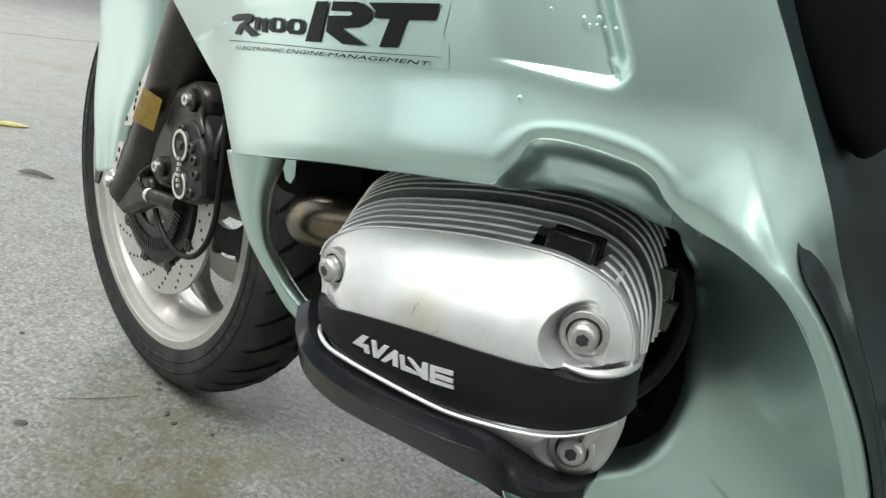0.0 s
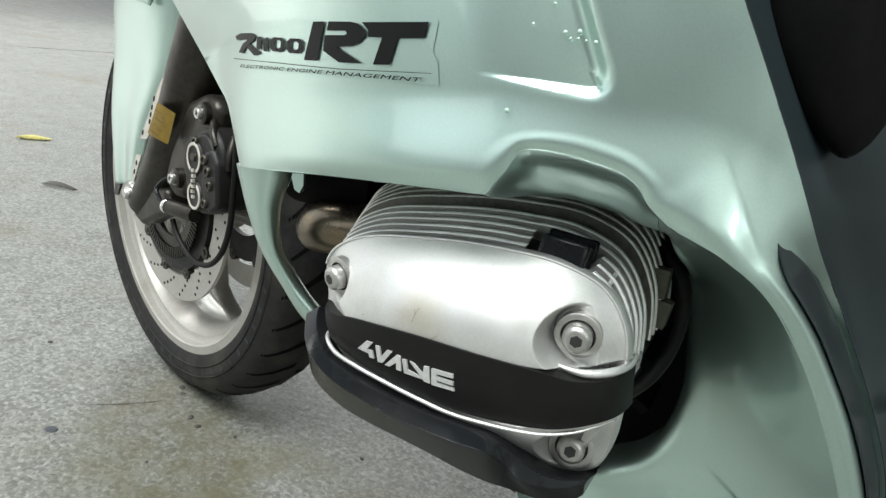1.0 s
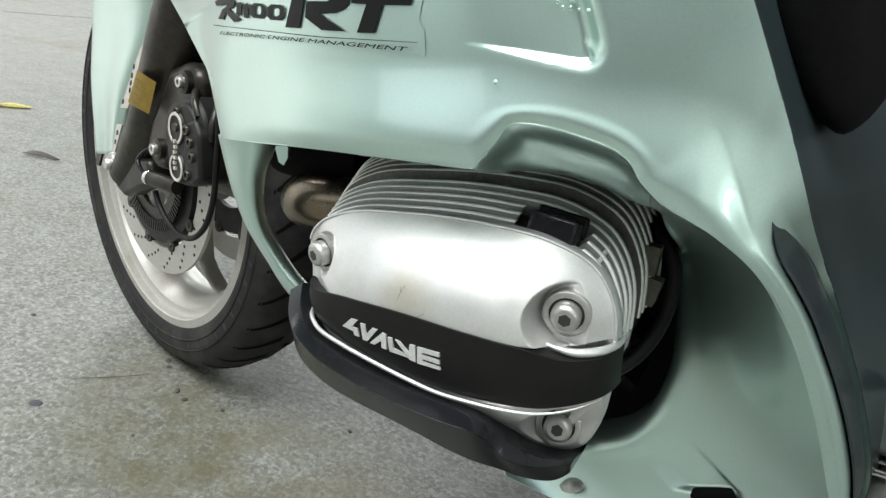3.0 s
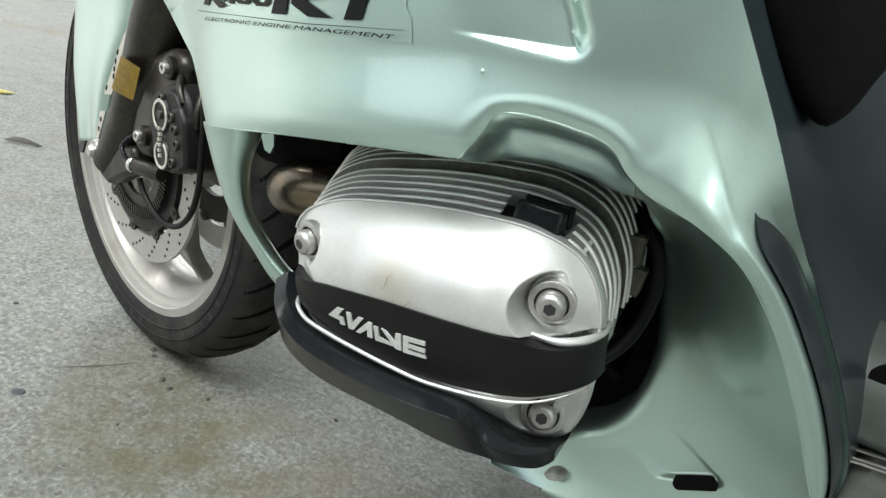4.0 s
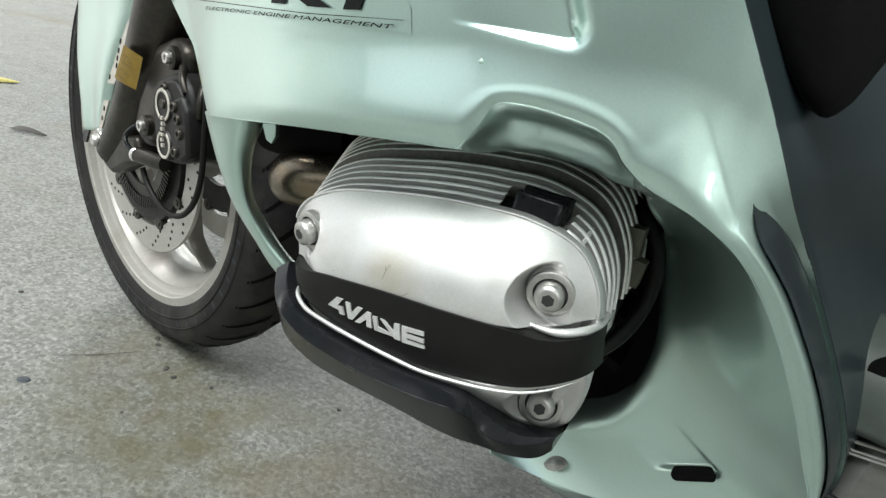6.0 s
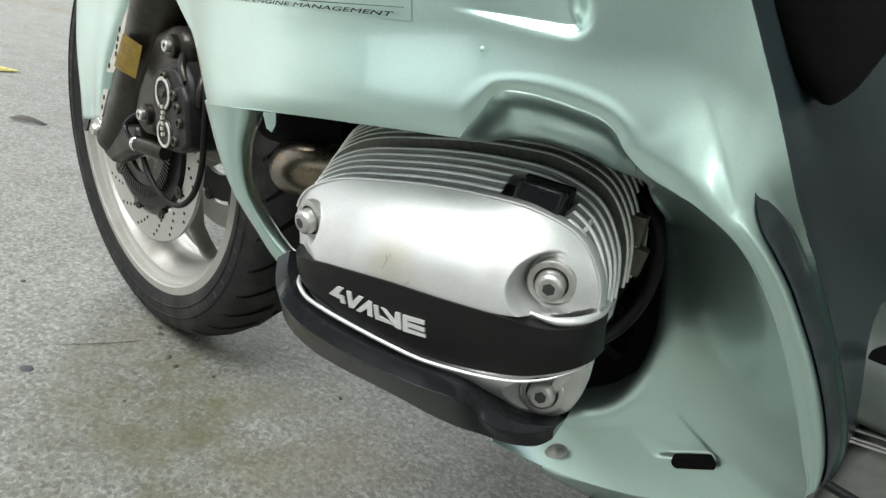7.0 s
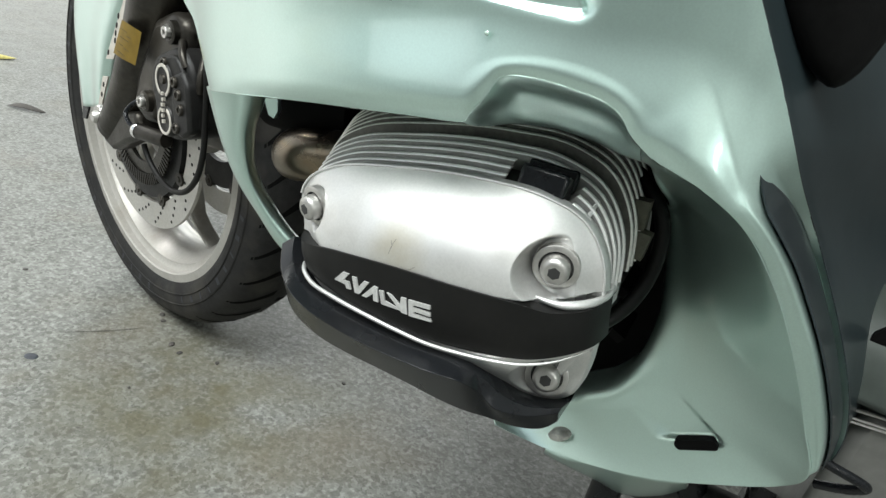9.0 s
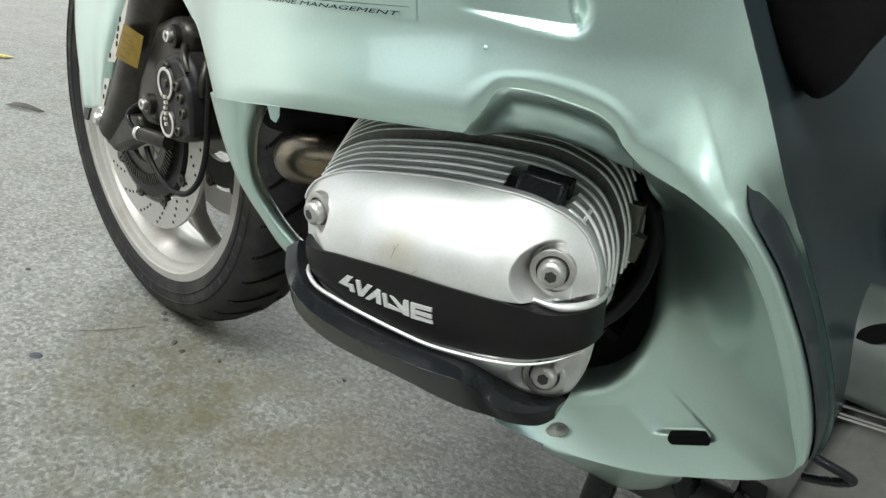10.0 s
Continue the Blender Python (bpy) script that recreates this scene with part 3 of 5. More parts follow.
part("drain_slot", finish(bm, False), VOID, bike, "black oblong plate for the dark drain slot")

# inward flank behind the rear edge; its mint paint is coloured dark for shade
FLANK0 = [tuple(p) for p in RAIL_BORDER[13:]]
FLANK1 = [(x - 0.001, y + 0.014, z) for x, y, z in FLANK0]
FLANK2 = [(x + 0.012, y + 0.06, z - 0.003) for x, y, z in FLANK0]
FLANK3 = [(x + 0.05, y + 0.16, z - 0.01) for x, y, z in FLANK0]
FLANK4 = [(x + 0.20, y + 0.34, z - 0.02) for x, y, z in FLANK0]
solid(part("inner_flank", finish(grid(loft([FLANK0, FLANK1, FLANK2, FLANK3, FLANK4], 80, 30))), FLANK_SHADE, bike, "inner flank of the fairing, mint paint darkened for shade", sharp=0), 0.0006, 0)

# front vane between the wheel and the cylinder
VANE_A = [(0.352, -0.278, 0.4304), (0.3495, -0.272, 0.4181), (0.353, -0.262, 0.382), (0.3619, -0.2535, 0.3511), (0.3805, -0.248, 0.3260), (0.4056, -0.243, 0.2990), (0.43, -0.232, 0.285), (0.50, -0.215, 0.235), (0.578, -0.19, 0.185)]
VANE_B = [(0.3965, -0.284, 0.4406), (0.391, -0.278, 0.427), (0.377, -0.266, 0.392), (0.3776, -0.256, 0.3557), (0.3940, -0.2495, 0.3270), (0.4155, -0.2445, 0.3060), (0.436, -0.233, 0.291), (0.51, -0.212, 0.240), (0.585, -0.18, 0.19)]
VANE_C = [(x + dx, y + dy, z + 0.002) for (x, y, z), dx, dy in zip(VANE_B, (0.006, 0.004, 0, -0.003, 0, 0.002, 0.002, 0, 0), (0.014, 0.014, 0.011, 0.008, 0.006, 0.0045, 0.004, 0.012, 0.01))]
VANE_D = [(x - 0.006, y + 0.008, z) for x, y, z in VANE_C]
solid(part("front_vane", finish(grid(loft([VANE_A, VANE_B, VANE_C, VANE_D], 80, 20))), PAINT, bike, "curved mint green vane of the fairing", sharp=0), 0.003, 0)

# belly pan edge under the lower fairing
BELLY0 = [(0.655, -0.178, 0.172), (0.6702, -0.1840, 0.1770), (0.6997, -0.1970, 0.1953), (0.7264, -0.2070, 0.2093), (0.7489, -0.2150, 0.2208), (0.7675, -0.2230, 0.2331)]
BELLY1 = [(0.6501, -0.1520, 0.1510), (0.6652, -0.1580, 0.1533), (0.6972, -0.1560, 0.1487), (0.7244, -0.1590, 0.1491), (0.7495, -0.1660, 0.1673), (0.7683, -0.1880, 0.2050)]
BELLY2 = [(x, y + 0.06, z - 0.004) for x, y, z in BELLY1]
solid(part("belly_pan", finish(grid(loft([BELLY0, BELLY1, BELLY2], 60, 16))), PAINT, bike, "mint green belly pan edge", sharp=0), 0.003, 0)

# knee pad and rear parts
PAD0 = [(0.690, -0.300, 0.66), (0.706, -0.306, 0.600), (0.717, -0.308, 0.562), (0.734, -0.308, 0.536), (0.750, -0.306, 0.517), (0.763, -0.302, 0.510), (0.771, -0.298, 0.516), (0.780, -0.292, 0.535), (0.800, -0.28, 0.575), (0.83, -0.27, 0.66)]
PAD0 = [(x + 0.010 * (1 - i / 9), y, z + 0.006) for i, (x, y, z) in enumerate(PAD0)]
pad_mid = np.array(PAD0) * np.array((0.75, 1, 0.75)) + np.array((0.25 * 0.763, -0.005, 0.25 * 0.60))
pad_core = np.array(PAD0) * np.array((0.2, 1, 0.2)) + np.array((0.8 * 0.763, -0.007, 0.8 * 0.63))
PAD_BACK = [(x, y + 0.03, z) for x, y, z in PAD0]
part("knee_pad", finish(grid(loft([PAD_BACK, PAD0, [tuple(p) for p in pad_mid], [tuple(p) for p in pad_core]], 60, 20))), PAD, bike, "black rubber knee pad", sharp=0)
REAR0 = [(0.835, -0.15, 0.388), (0.90, -0.15, 0.385), (1.05, -0.15, 0.38)]
REAR1 = [(0.83, -0.19, 0.366), (0.90, -0.19, 0.36), (1.05, -0.19, 0.35)]
REAR2 = [(0.835, -0.20, 0.325), (0.90, -0.20, 0.318), (1.05, -0.20, 0.30)]
# the cover's mint paint is coloured darker, as it stands in shade
solid(part("side_cover", finish(grid(loft([REAR0, REAR1, REAR2], 30, 20))), COVER_SHADE, bike, "side cover in mint darkened for shade, with an oblong hole", sharp=0), 0.004, 0)
gear = part("gearbox", finish(box(0.30, 0.16, 0.20, pose(0.99, -0.11, 0.205, 0, 6, 0)), False), GREYPANEL, bike, "dull grey alloy gearbox casing")
bevelled(gear, 0.01)
for gz, gr in ((0.3136, 0.0014), (0.3070, 0.0009), (0.3042, 0.0009)):
    part("ridge", tube([(0.835, -0.191, gz), (0.866, -0.194, gz + 0.003), (1.12, -0.194, gz + 0.02)], gr, 8, 12), STEEL, gear, "bright raised ridge")
part("stand_rod", tube([(0.815, -0.235, 0.300), (0.836, -0.238, 0.296), (0.858, -0.232, 0.288), (0.862, -0.228, 0.284), (0.858, -0.222, 0.276), (0.84, -0.21, 0.262)], 0.0032, 10, 40), BLACK, bike, "thin bent black steel stand rod")
for sx, sy, ex, ey in ((0.715, -0.15, 0.70, -0.17), (0.76, -0.12, 0.81, -0.16)):
    part("stand_leg", tube([(sx, sy, 0.21), (0.5 * (sx + ex), 0.5 * (sy + ey), 0.11), (ex, ey, -0.055)], 0.014, 12, 12), BLACK, bike, "black steel stand leg")
bevelled(part("stand_bracket", finish(box(0.030, 0.030, 0.034, pose(0.8251, -0.125, 0.1622, 0, 8, 0)), False), BLACK, bike, "black steel stand bracket"), 0.003)
part("pipe_under_belly", tube([(0.55, -0.10, 0.15), (0.70, -0.12, 0.145), (0.85, -0.13, 0.15), (1.1, -0.13, 0.16)], 0.02, 14, 30), ENGINE, bike, "dark exhaust pipe under the belly")

stub = part("rubber_stub", finish(lathe([(0, -0.004), (0.006, -0.0035), (0.0085, -0.001), (0.009, 0.004), (0.009, 0.02)], 24, pose(0.6672, -0.2000, 0.2055, 10, -32, -20) @ Matrix.Diagonal((1.25, 1.0, 0.55, 1)))), STUB, bike, "dirty beige rubber stub")
# the hole is a flat black plate, with no depth behind it
part("side_hole", finish(plate([(0.006 * math.cos(a), 0.013 * math.sin(a)) for a in np.linspace(0, 2 * math.pi, 24, endpoint=False)], -0.001, 0.003, pose(0.8490, -0.1925, 0.3705, 0, 55, 0)), False), VOID, bike, "black oblong plate for the hole in the side cover")

# ---- left cylinder: valve cover, head, guard ----
OUTLINE = [(0.498, 0.392), (0.506, 0.407), (0.524, 0.419), (0.570, 0.431), (0.623, 0.438), (0.655, 0.438), (0.680, 0.429), (0.694, 0.410),
           (0.699, 0.380), (0.698, 0.345), (0.690, 0.320), (0.672, 0.311), (0.630, 0.314), (0.570, 0.320), (0.526, 0.328), (0.508, 0.343), (0.4985, 0.366)]
NLOOP = 640
LOOP = spline([(x, 0, z) for x, z in OUTLINE], NLOOP, closed=True)
cover = empty("valve_cover", bike)
cover["label"] = "silver cast valve cover with cooling fins"
BOLTS = [(0.518, -0.354, 0.394, 0.0115), (0.6755, -0.349, 0.4045, 0.0155), (0.681, -0.3375, 0.3365, 0.0135)]


# plug strip across the cover
STRIP_TOP = [(0.4985, -0.3240, 0.3715), (0.5170, -0.3530, 0.3729), (0.5520, -0.3650, 0.3809), (0.5920, -0.3685, 0.3859), (0.6280, -0.3685, 0.3879), (0.6600, -0.3630, 0.3889), (0.6800, -0.3540, 0.3899), (0.6960, -0.3380, 0.3949), (0.7015, -0.3190, 0.3959)]
STRIP_LOW = [(0.4995, -0.326, 0.3545), (0.5214, -0.352, 0.3555), (0.5533, -0.3635, 0.3535), (0.5900, -0.3675, 0.3520), (0.6202, -0.3675, 0.3513), (0.6490, -0.364, 0.3537), (0.6760, -0.356, 0.3570), (0.6985, -0.337, 0.3640), (0.7035, -0.315, 0.366)]


STRIP_MID = spline([(0.485, -0.305, 0)] + [(x, y, 0) for x, y, z in STRIP_TOP[:8]], 200)


def cover_face():
    rings = 160
    # the rim draws in beside the front bolt
    edge_loop = LOOP.copy()
    edge_loop[:, 0] += 0.0075 * np.exp(-((LOOP[:, 2] - 0.376) / 0.017) ** 2) * smoothstep(0.530, 0.505, LOOP[:, 0])
    pts = np.zeros((rings + 3, NLOOP, 3))
    core = edge_loop.copy()
    core[:, 0] = np.clip(edge_loop[:, 0], 0.545, 0.645)
    core[:, 2] = 0.372
    for k in range(rings):
        s = k / (rings - 1)
        p = edge_loop * (1 - s) + core * s
        d = s * np.linalg.norm(core - edge_loop, axis=1)
        rear = smoothstep(0.64, 0.70, p[:, 0])
        edge = -0.337 + 0.010 * rear
        crown = np.interp(p[:, 0], STRIP_MID[:, 0], STRIP_MID[:, 1]) + 0.0014
        y = edge + np.minimum(crown - edge, 0) * (1 - (1 - np.clip(d / 0.05, 0, 1)) ** 2.3)
        # the strip's seat
        top_z = np.interp(p[:, 0], [a[0] for a in STRIP_TOP[1:8]], [a[2] for a in STRIP_TOP[1:8]])
        low_z = np.interp(p[:, 0], [a[0] for a in STRIP_LOW[1:8]], [a[2] for a in STRIP_LOW[1:8]])
        y = y + 0.008 * smoothstep(top_z - 0.0005, top_z - 0.0030, p[:, 2]) * smoothstep(low_z - 0.001, low_z + 0.0005, p[:, 2])
        y = y + 0.010 * smoothstep(low_z - 0.003, low_z - 0.03, p[:, 2])
        for bx, by, bz, br in BOLTS:
            out = 1.0 if bx > 0.6 else -1.0
            q = np.hypot(p[:, 0] - bx, p[:, 2] - bz)
            past = np.where((p[:, 0] - bx) * out > 0, np.abs(p[:, 2] - bz), q)
            hollow = smoothstep(br + 0.0035, br, past)
            floor_y = by + (0.0085 if bz < 0.35 else 0.011)
            y = np.where(y < floor_y, y + (floor_y - y) * hollow, y)
        pts[k + 3] = np.c_[p[:, 0], y, p[:, 2]]
    pts[2] = pts[3] + (0, 0.003, 0) + 0.0015 * (edge_loop - edge_loop.mean(0)) / 0.1
    pts[1] = pts[2] + (0, 0.004, 0)
    pts[0] = pts[1] * (0.9, 1, 0.9) + edge_loop.mean(0) * 0.1
    return pts


FACE = cover_face()
part("face", finish(grid(FACE, close_u=True)), SILVER, cover, "smooth silver painted cast face with faint scuffs", sharp=35)


RIM_TOP = [FACE[3, i % NLOOP] - np.array((0, 0.0004, -0.0004)) for i in range(int(NLOOP * 0.01), int(NLOOP * 0.50), 6)]
part("rim_bead", tube(RIM_TOP, 0.0008, 8, 160), SILVER, cover, "bright rim bead of the face", sharp=0)


def grown(dy):
    """The outline of the fins dy metres inwards of the cover's rim."""
    return np.c_[0.699 + (LOOP[:, 0] - 0.699) * (1 + 2.3 * dy), np.zeros(NLOOP), 0.36 + (LOOP[:, 2] - 0.36) * (1 + 4.0 * dy)]


def knot_at(x, z):
    """The index of the outline's point next to (x, z)."""
    return int(np.argmin((LOOP[:, 0] - x) ** 2 + (LOOP[:, 2] - z) ** 2))


def fin_mesh(dy, lo, hi):
    """One fin: a thin rounded blade that follows the outline between two knots."""
    loop = grown(dy)
    ids = np.arange(lo, hi) % NLOOP
    p = loop[ids]
    mid = np.array((0.60, 0, 0.375))
    inward = mid - p
    inward /= np.linalg.norm(inward, axis=1)[:, None]
    y = -0.332 + dy
    rows = []
    for depth, off in ((0.016, 0.0018), (0.0013, 0.0016), (0.0005, 0.0014), (0.0, 0.0010), (0.0, -0.0010), (0.0005, -0.0014), (0.0013, -0.0016), (0.016, -0.0018)):
        q = p + inward * depth
        q[:, 1] = y + off
        rows.append(q)
    bm = grid(np.array(rows))
    # darker flanks, brighter tip: shade and highlight of the fins put into the colour
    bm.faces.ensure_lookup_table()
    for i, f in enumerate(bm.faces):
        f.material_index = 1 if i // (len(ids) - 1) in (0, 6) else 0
    bmesh.ops.holes_fill(bm, edges=[e for e in bm.edges if e.is_boundary and abs(e.verts[0].co.y - e.verts[1].co.y) > 1e-5])
    return finish(bm)


FRONT, REAR = knot_at(0.497, 0.378) - NLOOP, knot_at(0.699, 0.384)
FRONT_HIGH = knot_at(0.5045, 0.4045) - (NLOOP if knot_at(0.5045, 0.4045) > NLOOP / 2 else 0)
CLIP_LO, CLIP_HI = knot_at(0.634, 0.438), knot_at(0.672, 0.434)
for k in range(5):
    dy = 0.0075 + 0.0082 * k
    pieces = [(FRONT, CLIP_LO), (CLIP_HI, REAR)] if k < 3 else [(FRONT, REAR)]
    for lo, hi in pieces:
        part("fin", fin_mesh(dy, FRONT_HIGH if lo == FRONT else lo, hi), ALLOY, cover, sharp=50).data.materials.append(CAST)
# a low rib ties the short fins together behind the rubber block
rib_at = knot_at(0.6815, 0.4285)
rib = []
for dy in (0.0055, 0.012, 0.019, 0.0265):
    x, _, z = grown(dy)[rib_at]
    rib.append((x - 0.0014, -0.332 + dy, z - 0.0010))
part("fin_rib", tube(rib, 0.0012, 10, 16), ALLOY, cover, "low rib across the short fins")
core_rows = []
for dy in (0.0, 0.045, 0.05, 0.10):
    q = grown(dy)
    c = q.mean(0)
    q = c + (q - c) * (0.86 if dy < 0.047 else 0.88)
    q[:, 1] = -0.332 + dy
    core_rows.append(q)
# the core is coloured dark for the shade deep between the fins
part("core", finish(grid(np.array(core_rows), close_u=True)), ENGINE, cover, "dark core, the shade between the fins in its colour")
head = empty("cylinder_head", bike)
head["label"] = "dull alloy cylinder head with fins"
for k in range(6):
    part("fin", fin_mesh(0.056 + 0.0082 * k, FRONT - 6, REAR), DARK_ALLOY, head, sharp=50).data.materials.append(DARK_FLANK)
q0, q1 = grown(0.05), grown(0.13)
for q, y in ((q0, -0.283), (q1, -0.19)):
    q[:, 0] = 0.61 + (q[:, 0] - 0.61) * 0.86
    q[:, 2] = 0.37 + (q[:, 2] - 0.37) * 0.86
    q[:, 1] = y
part("barrel", finish(grid(np.array([q0, q1]), close_u=True)), ENGINE, head)
part("rear_rib", finish(box(0.004, 0.05, 0.012, pose(0.694, -0.300, 0.376, 0, 0, 0)), False), ALLOY, cover)

# rubber block in the gap of the fins
clip = part("rubber_block", finish(box(0.027, 0.020, 0.015, pose(0.652, -0.319, 0.4400, -18, 3, 4)), False), BLACK, cover, "black moulded rubber block")
bevelled(clip, 0.0025, 3)
rim_clip = part("block_rim", finish(box(0.029, 0.006, 0.013, pose(0.6515, -0.3085, 0.4420, -18, 3, 4)), False), BLACK, cover)
bevelled(rim_clip, 0.0015, 2)

STRIP_EDGE = [(x, y, z - dz) for (x, y, z), dz in zip(STRIP_TOP, (0, 0, 0, 0, 0, 0.001, 0.0045, 0.0075, 0.005))]
mid_rail = [tuple(0.5 * (np.array(a) + np.array(b)) + np.array((0, -0.0015, 0))) for a, b in zip(STRIP_EDGE, STRIP_LOW)]
back_top = [(x, y + 0.010, z) for x, y, z in STRIP_EDGE]
back_low = [(x, y + 0.010, z) for x, y, z in STRIP_LOW]
strip = part("plug_strip", finish(grid(np.concatenate([loft([back_top, STRIP_EDGE], 120, 3)[:-1], loft([STRIP_EDGE, mid_rail, STRIP_LOW], 120, 9), loft([STRIP_LOW, back_low], 120, 3)[1:]]))), STRIP, cover, "satin black strip across the valve cover", sharp=50)
part("pocket_lip", tube([(0.661, -0.3435, 0.3880), (0.671, -0.3475, 0.3880), (0.682, -0.3455, 0.3876), (0.694, -0.3345, 0.3888), (0.6995, -0.3195, 0.3910), (0.6990, -0.312, 0.393)], [0.0003, 0.0013, 0.0024, 0.0026, 0.0020, 0.0014], 16, 50), SILVER, cover, "rounded lip below the bolt pocket")
part("bright_line", tube([(0.5113, -0.3420, 0.3526), (0.5214, -0.3545, 0.3539), (0.5325, -0.3610, 0.3524), (0.5533, -0.3660, 0.3518), (0.5778, -0.3685, 0.3509), (0.5997, -0.3690, 0.3497), (0.6202, -0.3690, 0.3492), (0.6389, -0.3680, 0.3508),
                         (0.6562, -0.3655, 0.3525), (0.6717, -0.3600, 0.3540), (0.6855, -0.3510, 0.3571), (0.6990, -0.3350, 0.3625)], [0.0014, 0.0014, 0.0013, 0.0011, 0.0004], 10, 120), SILVER, cover, "bright silver edge under the strip")

# raised lettering 4VALVE on the strip: (x, z) outlines in millimetres
GLYPHS = [
    [(553.3, 363.9), (560.0, 371.4), (564.8, 372.0), (561.3, 366.8), (565.3, 367.1), (567.0, 362.7), (563.4, 362.1), (562.7, 364.4)],
    [(567.2, 371.4), (570.4, 371.8), (572.2, 366.4), (575.9, 371.7), (579.4, 371.8), (573.4, 362.5), (569.9, 361.9)],
    [(575.0, 362.0), (582.9, 371.4), (585.6, 371.3), (587.1, 362.6), (583.6, 362.4), (583.1, 366.5), (578.6, 362.3)],
    [(586.9, 370.3), (589.9, 370.7), (591.4, 365.3), (599.0, 364.6), (602.2, 363.4), (589.1, 362.3)],
    [(592.1, 370.9), (595.2, 370.6), (601.7, 366.7), (601.7, 371.6), (605.0, 372.1), (606.7, 362.7), (603.0, 362.6)],
    [(606.5, 372.0), (619.9, 373.3), (620.3, 371.0), (610.0, 369.9), (610.2, 368.6), (620.6, 369.1), (620.9, 366.8), (610.6, 366.3), (610.8, 364.9), (621.1, 365.5), (621.8, 363.7), (607.8, 362.4)],
]
strip_front = loft([STRIP_TOP, mid_rail, STRIP_LOW], 200, 20).reshape(-1, 3)


def strip_y(x, z):
    return strip_front[np.argmin((strip_front[:, 0] - x) ** 2 + (strip_front[:, 2] - z) ** 2), 1]


for glyph in GLYPHS:
    bm = bmesh.new()
    front = [bm.verts.new((x / 1000, strip_y(x / 1000, z / 1000) - 0.0011, z / 1000)) for x, z in glyph]
    back = [bm.verts.new(v.co + Vector((0, 0.002, 0))) for v in front]
    bm.faces.new(front)
    for i in range(len(glyph)):
        j = (i + 1) % len(glyph)
        bm.faces.new((front[i], back[i], back[j], front[j]))
    part("letter", finish(bm, False), LETTER, strip, "raised silver letter")

# cover bolts: washer, collar and socket head
for i, (bx, by, bz, br) in enumerate(BOLTS):
    m = pose(bx, by, bz, *((8, 0, -16) if i == 0 else (4, 0, 12) if i == 1 else (-10, 0, 12)))
    part("washer", finish(lathe([(0.0125, 0.012), (0.0125, 0.0075), (0.0118, 0.007), (0.0092, 0.007)], 36, m)), STEEL, cover, sharp=50)
    part("grommet", finish(lathe([(0.0096, 0.012), (0.0094, 0.0085), (0.0086, 0.0082), (0.0076, 0.0085)], 32, m)), SOCKET, cover)
    part("bolt", finish(lathe([(0.0078, 0.010), (0.0078, 0.003), (0.0072, 0.0012), (0.0056, 0.0), (0.0046, -0.0002), (0.0, -0.0002)], 32, m)), STEEL, cover, "steel socket bolt", sharp=40)
    # a flat dark hexagon gives the socket's shaded depth by colour alone
    part("socket", finish(lathe([(0.0, -0.0005), (0.0034, -0.0005), (0.0037, 0.0004)], 6, m), False), SOCKET, cover, "flat dark hexagon for the socket")

# crash guard under the cover
G_UP = [(0.4938, -0.3330, 0.3631), (0.5049, -0.3470, 0.3556), (0.5216, -0.3590, 0.3489), (0.5428, -0.3670, 0.3480), (0.5668, -0.3715, 0.3473),
    (0.5883, -0.3735, 0.3469), (0.6096, -0.3740, 0.3468), (0.6291, -0.3735, 0.3475), (0.6452, -0.3710, 0.3470), (0.6568, -0.3660, 0.3404),
    (0.6659, -0.3590, 0.3314), (0.6784, -0.3500, 0.3252), (0.6934, -0.3370, 0.3239)]
G_CREASE = [(0.4861, -0.3360, 0.3562), (0.5017, -0.3540, 0.3488), (0.5217, -0.3690, 0.3462), (0.5438, -0.3790, 0.3455), (0.5688, -0.3840, 0.3449),
    (0.5919, -0.3860, 0.3442), (0.6127, -0.3865, 0.3445), (0.6317, -0.3860, 0.3450), (0.6499, -0.3835, 0.3454), (0.6566, -0.3690, 0.3330),
    (0.6644, -0.3670, 0.3271), (0.6779, -0.3550, 0.3215), (0.6928, -0.3390, 0.3210)]
G_LOW = [(0.4785, -0.3300, 0.3379), (0.4970, -0.3470, 0.3260), (0.5181, -0.3610, 0.3242), (0.5420, -0.3700, 0.3240), (0.5676, -0.3750, 0.3249),
    (0.5913, -0.3770, 0.3256), (0.6129, -0.3775, 0.3251), (0.6328, -0.3765, 0.3231), (0.6477, -0.3740, 0.3215), (0.6609, -0.3690, 0.3199),
    (0.6733, -0.3610, 0.3157), (0.6862, -0.3510, 0.3142), (0.6916, -0.3370, 0.3137)]
G_IN = [(x + (0.008 if i < 3 else 0), y + 0.020, z - 0.006) for i, (x, y, z) in enumerate(G_UP)]
G_LOW = [(x, y + 0.006, z - 0.0035) for x, y, z in G_LOW]
G_BACK = [(x + (0.012 if i < 3 else 0), y + 0.03, z + 0.004) for i, (x, y, z) in enumerate(G_LOW)]
guard_pts = np.concatenate([loft([G_IN, G_UP], 140, 4)[:-1], loft([G_UP, G_CREASE], 140, 6)[:-1], loft([G_CREASE, G_LOW], 140, 8)[:-1], loft([G_LOW, G_BACK], 140, 5)])
bm = grid(guard_pts, close_v=True)
bmesh.ops.holes_fill(bm, edges=[e for e in bm.edges if e.is_boundary])
guard = bevelled(part("cylinder_guard", finish(bm), BLACK, bike, "black moulded crash guard under the cylinder", sharp=32), 0.0020, 3, 25)

